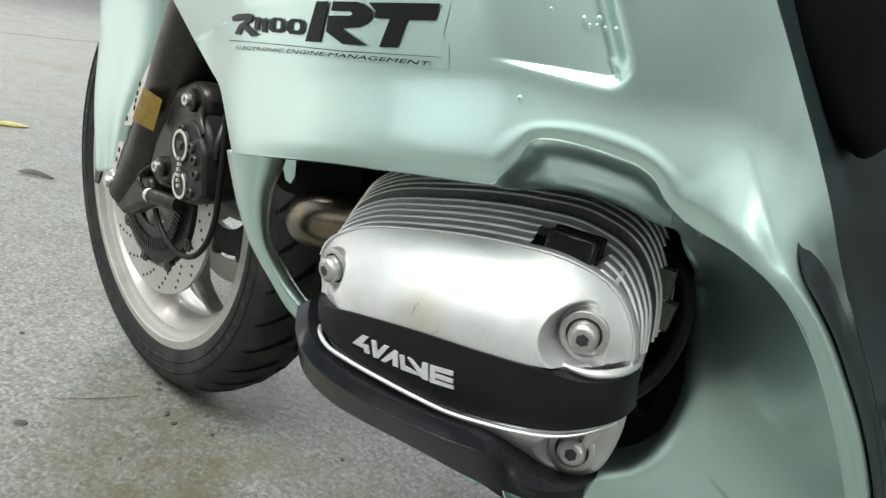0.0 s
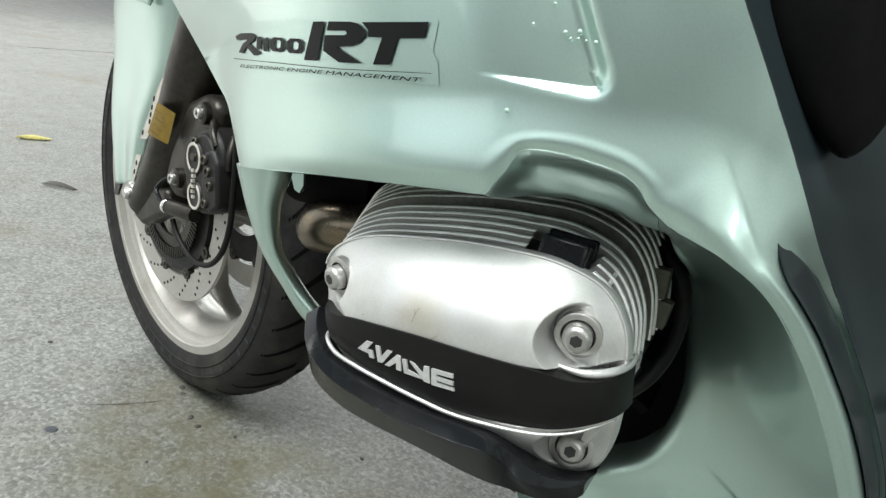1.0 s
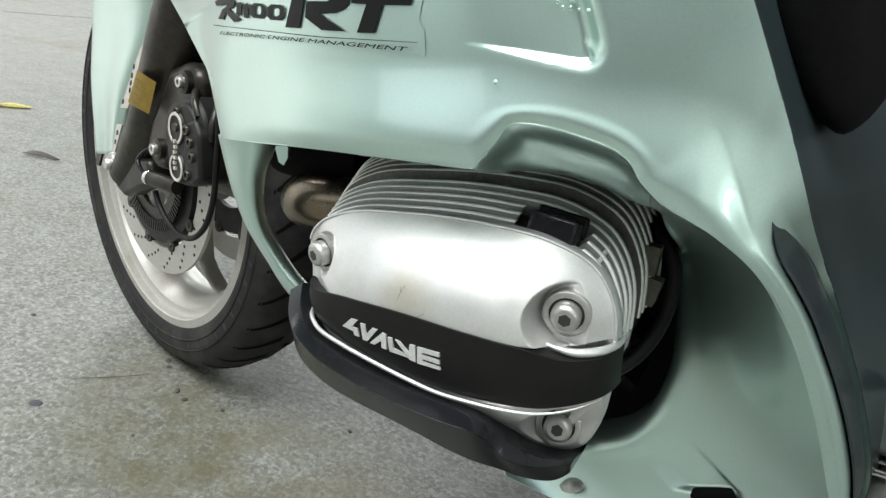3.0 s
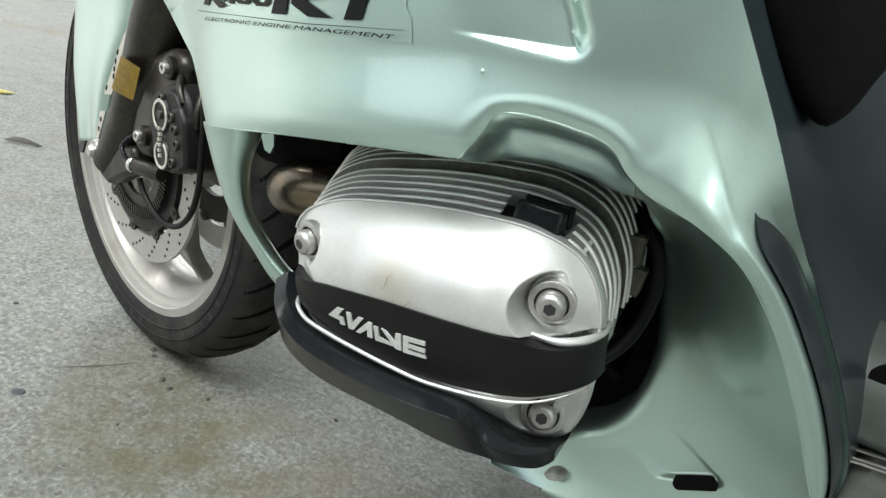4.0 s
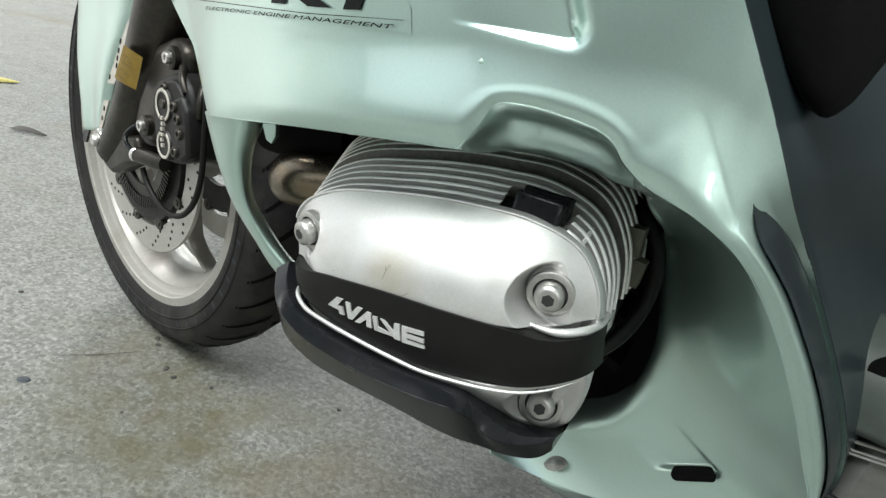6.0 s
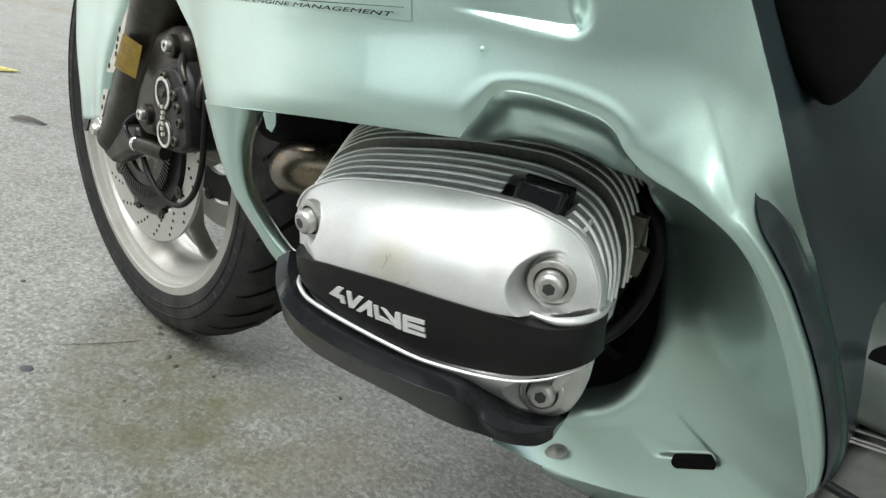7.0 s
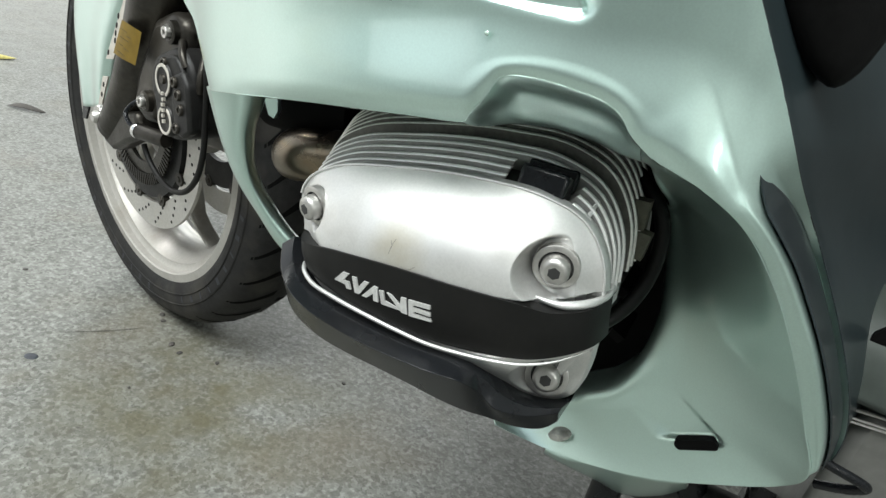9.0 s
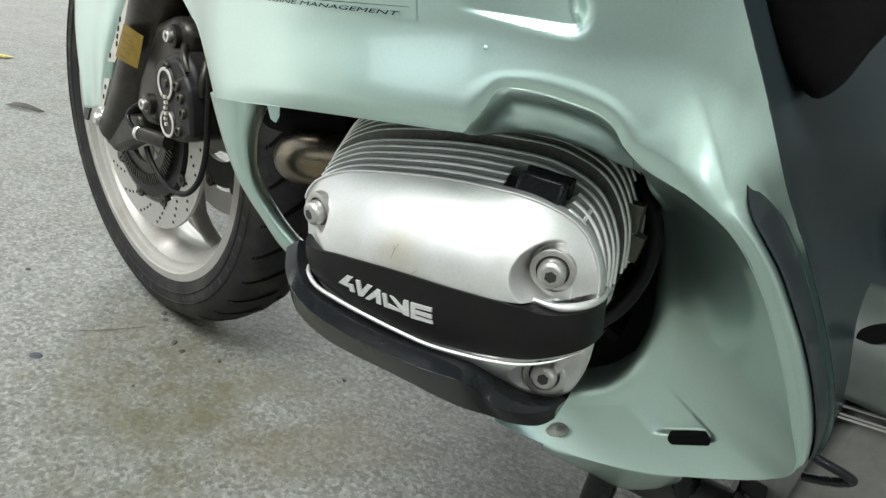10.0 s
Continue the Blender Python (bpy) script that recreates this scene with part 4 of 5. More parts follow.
# exhaust elbow, engine block, and black sheets added for shade in the opening
part("exhaust_elbow", tube([(0.53, -0.215, 0.394), (0.45, -0.215, 0.386), (0.402, -0.212, 0.377), (0.380, -0.200, 0.370), (0.371, -0.178, 0.363), (0.376, -0.15, 0.35), (0.42, -0.11, 0.30)], [0.0205, 0.021, 0.0235, 0.0235, 0.022, 0.0205], 24, 50), PIPE, bike, "heat-tinted steel exhaust elbow")
part("engine_block", finish(box(0.34, 0.30, 0.30, pose(0.60, 0.0, 0.36)), False), VOID, bike, "engine block in black, its shade put into the colour")
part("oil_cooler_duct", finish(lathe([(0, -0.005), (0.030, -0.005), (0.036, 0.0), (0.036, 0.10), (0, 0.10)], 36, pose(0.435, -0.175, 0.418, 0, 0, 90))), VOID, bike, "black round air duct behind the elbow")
part("inner_shade_sheet", finish(plate([(0.36, 0.50), (0.40, 0.62), (0.80, 0.62), (0.86, 0.40), (0.80, 0.24), (0.64, 0.17), (0.46, 0.24), (0.40, 0.34), (0.37, 0.42)], -0.12, -0.10), False), VOID, bike, "black sheet added for the shade around the engine")
part("upper_shade_sheet", finish(grid(loft([[(0.33, -0.26, 0.46), (0.50, -0.33, 0.49), (0.72, -0.31, 0.49)], [(0.35, -0.18, 0.455), (0.50, -0.22, 0.475), (0.72, -0.22, 0.475)], [(0.36, -0.10, 0.45), (0.50, -0.10, 0.46), (0.72, -0.10, 0.46)]], 30, 10))), VOID, bike, "black sheet added for the shade under the fairing", sharp=0)
tab = part("duct_tab", finish(plate([(0.359, 0.440), (0.377, 0.442), (0.378, 0.411), (0.374, 0.404), (0.368, 0.406), (0.363, 0.418)], -0.227, -0.223), False), PAINT, bike, "small mint green tab")
part("rubber_hose", tube([(0.680, -0.235, 0.44), (0.694, -0.245, 0.433), (0.706, -0.25, 0.418), (0.709, -0.25, 0.397), (0.706, -0.252, 0.374), (0.700, -0.262, 0.360), (0.690, -0.275, 0.35)], 0.0048, 16, 40), STRIP, bike, "black rubber hose behind the cylinder")
part("bracket", finish(box(0.009, 0.010, 0.018, pose(0.6940, -0.257, 0.4206)), False), BRACKET, bike, "beige grey bracket")
part("bracket", finish(box(0.010, 0.010, 0.017, pose(0.6977, -0.257, 0.4020, 0, 8, 0)), False), BRACKET, bike, "beige grey bracket")
for cx_, cz_ in ((0.702, 0.352), (0.698, 0.322)):
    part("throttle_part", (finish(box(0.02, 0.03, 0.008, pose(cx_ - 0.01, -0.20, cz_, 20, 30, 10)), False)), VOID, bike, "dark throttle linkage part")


SCRATCHES = [([(0.5909, 0.4009), (0.5896, 0.3982), (0.5886, 0.3947), (0.588, 0.3916)], 0.00025),([(0.588, 0.3993), (0.589, 0.397)], 0.0002),([(0.6009, 0.3863), (0.6036, 0.3881), (0.6059, 0.3902)], 0.0003),([(0.5991, 0.3847), (0.6019, 0.3863)], 0.0002),([(0.552, 0.3838), (0.553, 0.3849)], 0.00025)]
# scratches and the yellowed patch on the face
FACE_FLAT = FACE[3:].reshape(-1, 3)


def face_y(x, z):
    d = (FACE_FLAT[:, 0] - x) ** 2 + (FACE_FLAT[:, 2] - z) ** 2
    near = np.argpartition(d, 4)[:4]
    w = 1 / (d[near] + 1e-8)
    return float((FACE_FLAT[near, 1] * w).sum() / w.sum())


def scratch(points, width):
    rows = [[(x + k * width, face_y(x, z) - 0.00025, z + 0.3 * k * width) for x, z in points] for k in (-1, 1)]
    part("scratch", finish(grid(np.array(rows))), SCUFF, cover, "small faint scratch", sharp=0)


for pts_, w_ in SCRATCHES:
    scratch(pts_, w_)


# ---- front wheel and fork, turned to the right ----
STEER = pose(0, 0, 0, 0, 0, -13)
AXLE = STEER @ pose(0, 0, 0.3)
wheel = empty("front_wheel", bike)
wheel["label"] = "front wheel with white silver cast rim and black tyre"
tyre_profile = [(0.222, 0.046), (0.228, 0.053), (0.240, 0.058), (0.256, 0.060), (0.272, 0.057), (0.283, 0.051), (0.290, 0.042), (0.2955, 0.030), (0.299, 0.015), (0.300, 0.0)]
tyre_profile = tyre_profile + [(r, -y) for r, y in tyre_profile[-2::-1]]
tyre = part("tyre", finish(lathe(tyre_profile, 160, AXLE)), RUBBER, wheel, "worn black road tyre with curved grooves", sharp=0)


def tread_r(y):
    ys_ = [-0.060, -0.057, -0.051, -0.042, -0.030, -0.015, 0.0, 0.015, 0.030, 0.042, 0.051, 0.057]
    rs_ = [0.256, 0.272, 0.283, 0.290, 0.2955, 0.299, 0.300, 0.299, 0.2955, 0.290, 0.283, 0.272]
    return float(np.interp(y, ys_, rs_))


# grooves are dark strips laid on the tread, their shade put into the colour
bm = bmesh.new()
for k in range(72):
    side = -1 if k % 2 else 1
    a0 = 2 * math.pi * k / 72
    rows = []
    for w in (-1, 1):
        row = []
        for s in np.linspace(0, 1, 12):
            y = side * (0.006 + 0.047 * s)
            a = a0 + 0.085 * s + 0.05 * s * s + w * 0.019 * (1.1 - s * 0.7)
            r = tread_r(y) + 0.0009
            row.append((r * math.sin(a), y, r * math.cos(a)))
        rows.append(row)
    grid(np.array(rows), bm)
bm.transform(AXLE)
tagged(part("tread_pattern", finish(bm), RUBBER_DARK, tyre, "dark strips on the tread for curved grooves", sharp=0), kind="stuff")
for rr in (0.247, 0.262):
    part("sidewall_line", finish(lathe([(rr - 0.001, -0.0588), (rr, -0.0606), (rr + 0.001, -0.0588)], 120, AXLE)), RUBBER, tyre, sharp=0)
bm = bmesh.new()
for k in range(44):
    a = 2 * math.pi * (k + (k // 11) * 2.5) / 54
    box(0.0032 + 0.002 * (k % 3), 0.0012, 0.009, Matrix.Rotation(a, 4, "Y") @ pose(0, -0.0594, 0.2545, 0, 18 * (k % 2) - 9, 0), bm)
bm.transform(AXLE)
tagged(part("sidewall_marks", finish(bm, False), SIDE_MARK, tyre, "worn raised marks on the sidewall", sharp=0), kind="stuff")
half_rim = [(0.231, -0.047), (0.2325, -0.050), (0.2318, -0.0540), (0.2195, -0.0550), (0.2180, -0.0535), (0.2172, -0.0440), (0.2125, -0.0405), (0.2070, -0.0400), (0.2055, -0.0360), (0.1985, -0.0260), (0.190, -0.014), (0.188, 0.0)]
rim_profile = half_rim + [(r, -y) for r, y in half_rim[-2::-1]]
rim = part("rim", finish(lathe(rim_profile, 160, AXLE)), RIM, wheel, "white silver cast rim", sharp=35)
for k in range(5):
    m = AXLE @ Matrix.Rotation(radians(165 + 72 * k), 4, "Y")
    rows = []
    for r, half, thick, off in ((0.03, 0.024, 0.018, 0.0), (0.09, 0.013, 0.014, 0.004), (0.14, 0.009, 0.012, 0.002), (0.160, 0.008, 0.012, -0.012), (0.178, 0.009, 0.013, -0.033), (0.190, 0.016, 0.016, -0.055)):
        ring = []
        for tt in np.linspace(0, 2 * math.pi, 20, endpoint=False):
            c, s = math.cos(tt), math.sin(tt)
            ring.append((off + half * math.copysign(abs(c) ** 0.7, c), thick * math.copysign(abs(s) ** 0.7, s), r))
        rows.append(ring)
    bm = grid(np.array(rows), close_u=True)
    bm.transform(m)
    part("spoke", finish(bm), RIM, rim, sharp=0)
part("hub", finish(lathe([(0.0, -0.045), (0.03, -0.045), (0.055, -0.035), (0.05, 0.0), (0.055, 0.035), (0.03, 0.045), (0, 0.045)], 40, AXLE)), RIM, rim)
DISC_Y = -0.055
for sgn in (1, -1):
    yd = sgn * DISC_Y
    disc = part("brake_disc", finish(lathe([(0.116, yd - 0.0025), (0.1525, yd - 0.0025), (0.1525, yd + 0.0025), (0.116, yd + 0.0025)], 120, AXLE, closed=True)), DISC, wheel, "drilled steel brake disc", sharp=50)
    # drilled holes are dark discs on the surface, their depth put into the colour
    bm = bmesh.new()
    for k in range(18):
        for j in range(4):
            a = radians(171.0 + 20 * k - 4.2 * j)
            r = 0.1450 - 0.0072 * j
            bm2 = lathe([(0.0, yd - sgn * 0.0029), (0.0023, yd - sgn * 0.0029), (0.0023, yd - sgn * 0.0020)], 10)
            bm2.transform(Matrix.Translation((r * math.sin(a), 0, r * math.cos(a))))
            me = bpy.data.meshes.new("tmp")
            bm2.to_mesh(me)
            bm2.free()
            bm.from_mesh(me)
            bpy.data.meshes.remove(me)
    bm.transform(AXLE)
    tagged(part("drilled_holes", finish(bm), HOLE, disc, "small dark discs for drilled holes", sharp=0), kind="stuff")
    carrier = part("disc_carrier", finish(lathe([(0.070, yd + sgn * 0.004), (0.070, yd - sgn * 0.004), (0.108, yd - sgn * 0.005), (0.110, yd + sgn * 0.004)], 80, AXLE, closed=True)), CALIPER, wheel, "dark disc carrier with bobbins", sharp=50)
    for k in range(10):
        a = 2 * math.pi * (k + 0.35) / 10
        m = AXLE @ Matrix.Translation((0.112 * math.sin(a), yd, 0.112 * math.cos(a)))
        part("bobbin", finish(lathe([(0, -0.0065), (0.0035, -0.0065), (0.0045, -0.005), (0.009, -0.005), (0.010, -0.003), (0.010, 0.004)], 20, m)), FORK, carrier, sharp=50)
bm = lathe([(0.058, -0.064), (0.074, -0.064), (0.074, -0.060), (0.058, -0.060)], 100, closed=True)
for k in range(90):
    a = 2 * math.pi * k / 90
    box(0.0025, 0.003, 0.016, Matrix.Rotation(a, 4, "Y") @ pose(0, -0.065, 0.082), bm)
bm.transform(AXLE)
part("sensor_ring", finish(bm, False), FORK, wheel, "toothed speed sensor ring")

# fork leg, caliper, hose
fork = empty("fork", bike)
fork["label"] = "grey front fork leg with brake caliper"


def steered(bm):
    bm.transform(STEER)
    return bm


part("slider", finish(steered(tube([(0.005, -0.098, 0.292), (0.055, -0.096, 0.345), (0.108, -0.094, 0.425), (0.170, -0.094, 0.53), (0.272, -0.094, 0.72)], [0.024, 0.031, 0.0365, 0.037, 0.036], 40, 40))), FORK, fork, "grey coated fork slider", sharp=0)
part("axle_clamp", finish(steered(lathe([(0, -0.012), (0.024, -0.012), (0.028, -0.006), (0.030, 0.03), (0, 0.03)], 32, pose(0.002, -0.098, 0.302)))), FORK, fork)
part("axle_bolt", finish(steered(lathe([(0, -0.013), (0.006, -0.013), (0.0085, -0.009), (0.0085, -0.006), (0.014, -0.006), (0.016, -0.002), (0.016, 0.004)], 30, pose(-0.003, -0.112, 0.305)))), STEEL, fork, "worn steel axle bolt", sharp=40)
lug = part("sensor_lug", finish(steered(plate([(0.01, 0.325), (0.05, 0.325), (0.10, 0.335), (0.115, 0.305), (0.07, 0.288), (0.03, 0.268), (0.0, 0.275)], -0.115, -0.085)), False), FORK, fork)
bevelled(lug, 0.007, 3)
for bx, bz in ((0.207, 0.443), (0.145, 0.358)):
    boss = part("boss", finish(steered(lathe([(0, 0.001), (0.010, 0.001), (0.012, 0.002), (0.0125, 0.012)], 28, pose(bx, -0.126, bz)))), FORK, fork)
    part("bolt", finish(steered(lathe([(0.0025, -0.001), (0.0028, -0.004), (0.0058, -0.004), (0.0065, -0.0025), (0.0065, 0.001), (0.009, 0.001), (0.009, 0.003)], 24, pose(bx, -0.126, bz)))), STEEL, fork, "steel socket bolt", sharp=40)
lug2 = part("caliper_lug", finish(steered(plate([(0.10, 0.345), (0.115, 0.385), (0.16, 0.45), (0.20, 0.465), (0.228, 0.455), (0.228, 0.425), (0.19, 0.40), (0.17, 0.365), (0.16, 0.335), (0.13, 0.33)], -0.118, -0.085)), False), FORK, fork)
bevelled(lug2, 0.010, 3)
caliper = empty("brake_caliper", bike)
caliper["label"] = "dark four piston brake caliper with pale ring marks"
CAL = [(0.186, 0.338), (0.181, 0.364), (0.172, 0.390), (0.179, 0.411), (0.204, 0.424), (0.234, 0.431), (0.2555, 0.4147), (0.262, 0.382), (0.264, 0.350), (0.245, 0.340), (0.212, 0.333)]
smooth_cal = [(p[0], p[2]) for p in spline([(x, 0, z) for x, z in CAL], 44, closed=True)]
body = part("body", finish(steered(plate(smooth_cal, -0.1275, -0.070)), False), CALIPER, caliper, "dark coated caliper body")
bevelled(body, 0.006, 3)
inset = [(0.218 + (x - 0.218) * 0.80, 0.382 + (z - 0.382) * 0.84) for x, z in smooth_cal]
bevelled(part("raised_face", finish(steered(plate(inset, -0.1315, -0.120)), False), CALIPER, caliper), 0.003, 3)
# the bolted rear half with its row of small bolts
bevelled(part("outer_half", finish(steered(plate([(0.232, 0.345), (0.228, 0.380), (0.232, 0.405), (0.250, 0.412), (0.262, 0.398), (0.266, 0.352), (0.250, 0.342)], -0.134, -0.100)), False), CALIPER, caliper), 0.004, 2)
for px_, pz_, rx_, rz_ in ((0.2115, 0.3953, 0.0150, 0.0165), (0.2138, 0.3532, 0.0140, 0.0145)):
    m = pose(px_, -0.1335, pz_) @ Matrix.Diagonal((rx_ / 0.0145, 1, rz_ / 0.0145, 1))
    part("piston_cap", finish(steered(lathe([(0, 0.0005), (0.008, 0.0005), (0.0105, 0.0), (0.015, 0.0), (0.017, 0.003), (0.0175, 0.010)], 40, m))), CALIPER, caliper)
    part("ring_mark", finish(steered(lathe([(0.0118, -0.0006), (0.0122, -0.0012), (0.0148, -0.0012), (0.0152, -0.0004)], 40, m, start=205 if pz_ > 0.37 else 25, end=515 if pz_ > 0.37 else 335))), PALE, caliper, "pale printed ring")
part("cap_centre", finish(steered(lathe([(0, -0.0018), (0.0045, -0.0018), (0.0055, 0.001)], 24, pose(0.2105, -0.1335, 0.3963)))), FORK, caliper)
for k in range(6):
    x, z = 0.2115 + 0.0012 * (k % 2), 0.3815 - 0.0058 * k
    part("mark_bar", finish(steered(plate([(x - 0.0017, z - 0.0018), (x + 0.0019, z - 0.0016), (x + 0.0017, z + 0.0018), (x - 0.0019, z + 0.0016)], -0.1358, -0.1325)), False), PALE, caliper, "pale printed bar")
for px_, pz_, py_ in ((0.2115, 0.4130, -0.1315), (0.2374, 0.3983, -0.134), (0.2447, 0.3869, -0.134), (0.2489, 0.3725, -0.134), (0.2400, 0.3513, -0.134)):
    part("bolt", finish(steered(lathe([(0, -0.0015), (0.0028, -0.0015), (0.0030, -0.003), (0.0050, -0.003), (0.0058, -0.0018), (0.0060, 0.002)], 20, pose(px_, py_, pz_)))), FORK, caliper, sharp=40)
part("bridge", finish(steered(box(0.04, 0.08, 0.08, pose(0.238, -0.06, 0.385, 0, 25, 0))), False), CALIPER, caliper)
for pts_ in ([(0.224, -0.118, 0.436), (0.240, -0.126, 0.424), (0.247, -0.126, 0.414)], [(0.258, -0.112, 0.425), (0.264, -0.120, 0.408), (0.262, -0.120, 0.392)]):
    part("bleed_pipe", steered(tube(pts_, 0.0042, 10, 16)), FORK, caliper, "grey bleed pipe")
sensor = part("speed_sensor", finish(steered(lathe([(0, 0), (0.008, 0), (0.0088, 0.002), (0.0088, 0.050), (0.0, 0.050)], 26, pose(0.136, -0.130, 0.323, 0, 12, -90 + 14)))), FORK, bike, "chrome-tipped speed sensor")
part("sensor_tip", finish(steered(lathe([(0, -0.0015), (0.0075, -0.0015), (0.0088, 0.0005), (0.0092, 0.003), (0.0092, 0.006)], 26, pose(0.136, -0.130, 0.323, 0, 12, -90 + 14)))), CHROME, sensor, "chrome tip")
part("sensor_wire", steered(tube([(0.134, -0.130, 0.324), (0.120, -0.131, 0.328), (0.108, -0.129, 0.337), (0.114, -0.122, 0.349), (0.135, -0.115, 0.355)], 0.0028, 10, 30)), BLACK, sensor, "thin black wire")
part("brake_hose", steered(tube([(0.278, -0.122, 0.44), (0.279, -0.122, 0.405), (0.276, -0.122, 0.368), (0.2715, -0.122, 0.331), (0.256, -0.122, 0.298), (0.228, -0.122, 0.2757), (0.1965, -0.122, 0.2705), (0.166, -0.122, 0.279), (0.1445, -0.122, 0.295), (0.137, -0.122, 0.306)], 0.0033, 12, 70)), STRIP, bike, "black rubber brake hose")
tag = part("sticker", finish(steered(grid(loft([[(0.116, -0.1322, 0.442), (0.138, -0.1336, 0.440), (0.158, -0.1300, 0.435)], [(0.103, -0.1322, 0.422), (0.126, -0.1336, 0.419), (0.149, -0.1300, 0.415)], [(0.090, -0.1322, 0.402), (0.115, -0.1336, 0.400), (0.140, -0.1300, 0.397)]], 10, 8)))), TAG, fork, "yellow warning sticker with faded marks", sharp=0)
for k, (u0, u1, v) in enumerate(((0.15, 0.55, 0.2), (0.2, 0.75, 0.42), (0.55, 0.8, 0.3), (0.25, 0.5, 0.62), (0.6, 0.85, 0.66), (0.2, 0.7, 0.85))):
    ends = [(0.116 + 0.042 * u - 0.024 * v, -0.1340 - 0.0012 * math.sin(math.pi * u), 0.442 - 0.006 * u - 0.039 * v) for u in (u0, u1)]
    part("faded_mark", finish(steered(tube(ends, 0.0003, 6, 3, smooth_path=False))), TAG_INK, tag, "faded dark mark")

# front mudguard side
MG0 = [(-0.150, -0.030, 0.62), (-0.140, -0.050, 0.545), (-0.133, -0.062, 0.476), (-0.140, -0.070, 0.394), (-0.122, -0.074, 0.305)]
MG1 = [(-0.115, -0.085, 0.62), (-0.108, -0.092, 0.545), (-0.109, -0.093, 0.476), (-0.122, -0.093, 0.394), (-0.107, -0.094, 0.298)]
MG2 = [(0.01, -0.122, 0.62), (0.00, -0.112, 0.545), (-0.020, -0.104, 0.476), (-0.056, -0.100, 0.394), (-0.072, -0.096, 0.302)]
MG3 = [(0.094, -0.100, 0.62), (0.094, -0.098, 0.545), (0.074, -0.098, 0.480), (0.009, -0.097, 0.394), (-0.026, -0.095, 0.315)]
MG4 = [(x + 0.004, y + 0.016, z) for x, y, z in MG3]
mud = steered(finish(grid(loft([MG0, MG1, MG2, MG3, MG4], 70, 36))))
mudguard = solid(part("mudguard", mud, PAINT, bike, "mint green front mudguard", sharp=0), 0.003, 0)
part("dimple", finish(steered(lathe([(0, 0.002), (0.004, 0.001), (0.006, -0.001), (0.0075, -0.0005)], 20, pose(-0.105, -0.095, 0.345)))), STEEL, mudguard, "small bright screw dimple")
MG_TOP = [[(-0.16, 0.04, 0.62), (-0.10, 0.04, 0.64), (0.10, 0.04, 0.63)], [(-0.145, -0.06, 0.60), (-0.08, -0.08, 0.606), (0.085, -0.10, 0.59)], [(-0.130, -0.09, 0.555), (-0.05, -0.122, 0.560), (0.066, -0.12, 0.548)]]
solid(part("mudguard_top", steered(finish(grid(loft(MG_TOP, 40, 20)))), PAINT, mudguard, sharp=0), 0.003, 0)

# added black plate hides the floor and stands in for the dark behind the fork
part("fork_backing_plate", finish(steered(plate([(0.02, 0.44), (0.06, 0.62), (0.26, 0.66), (0.30, 0.50), (0.27, 0.42), (0.16, 0.43), (0.10, 0.40)], -0.072, -0.066)), False), VOID, bike, "black plate added for the dark behind the fork")


def slotted_strip(corners, slots):
    """A pale flat strip with dark slots: (x, z) corners in the fork's plane."""
    strip_ = part("reflector_strip", finish(steered(plate(corners, -0.1205, -0.1185)), False), PALE, bike, "pale slotted strip behind the mudguard edge")
    for x, z in slots:
        m = pose(x, -0.1212, z, 0, 22, 0)
        part("slot", finish(steered(plate([(0.0017 * math.cos(a), 0.0036 * math.sin(a)) for a in np.linspace(0, 2 * math.pi, 12, endpoint=False)], 0.0, 0.002, m)), False), HOLE, strip_, "dark oblong slot")


slotted_strip([(0.1171, 0.4833), (0.1351, 0.4853), (0.1164, 0.4634), (0.0604, 0.3894), (0.0391, 0.3864), (0.0948, 0.4608)], [(0.1079, 0.4691), (0.0807, 0.4417), (0.0750, 0.4307), (0.0711, 0.4213), (0.0683, 0.4124), (0.0481, 0.3955)])
slotted_strip([(0.0268, 0.3632), (0.0426, 0.3658), (0.0186, 0.3257), (0.0087, 0.3243)], [(0.0286, 0.3533), (0.0218, 0.3399)])
part("bottom_tab", finish(steered(plate([(-0.119, 0.302), (-0.094, 0.304), (-0.1124, 0.2749), (-0.124, 0.2737)], -0.092, -0.089)), False), BLACK, mudguard, "black tab under the mudguard")

# the other fork leg and caliper, seen through the wheel
part("far_slider", finish(steered(tube([(0.005, 0.098, 0.292), (0.10, 0.10, 0.425), (0.26, 0.10, 0.72)], 0.028, 24, 20))), FORK, fork, sharp=0)
part("axle_tube", finish(lathe([(0.024, -0.09), (0.024, 0.09)], 30, AXLE)), CALIPER, wheel, "dark axle tube")
far = part("far_caliper", finish(steered(plate([(0.12, 0.33), (0.16, 0.41), (0.22, 0.43), (0.27, 0.42), (0.27, 0.31), (0.20, 0.285), (0.14, 0.29)], 0.045, 0.12)), False), CALIPER, bike, "dark brake caliper on the far side")
bevelled(far, 0.006, 2)

from mathutils.geometry import tessellate_polygon

# ---- decal on the fairing: (x, z) outlines in millimetres ----
D_FILM = [(362.0, 532.2), (481.7, 539.7), (485.7, 545.0), (579.5, 551.4), (581.2, 549.7), (579.9, 535.6), (583.9, 531.1), (586.0, 519.8), (516.4, 516.2), (393.0, 509.4), (364.8, 512.2)]
D_RULE = [(375.3, 513.8), (409.1, 515.3), (515.9, 520.2), (581.4, 525.3), (581.4, 525.1), (515.9, 519.8), (409.1, 514.9), (375.3, 513.3)]
D_R_STEM = [(490.8, 543.7), (501.4, 544.4), (497.2, 522.6), (483.9, 521.7)]
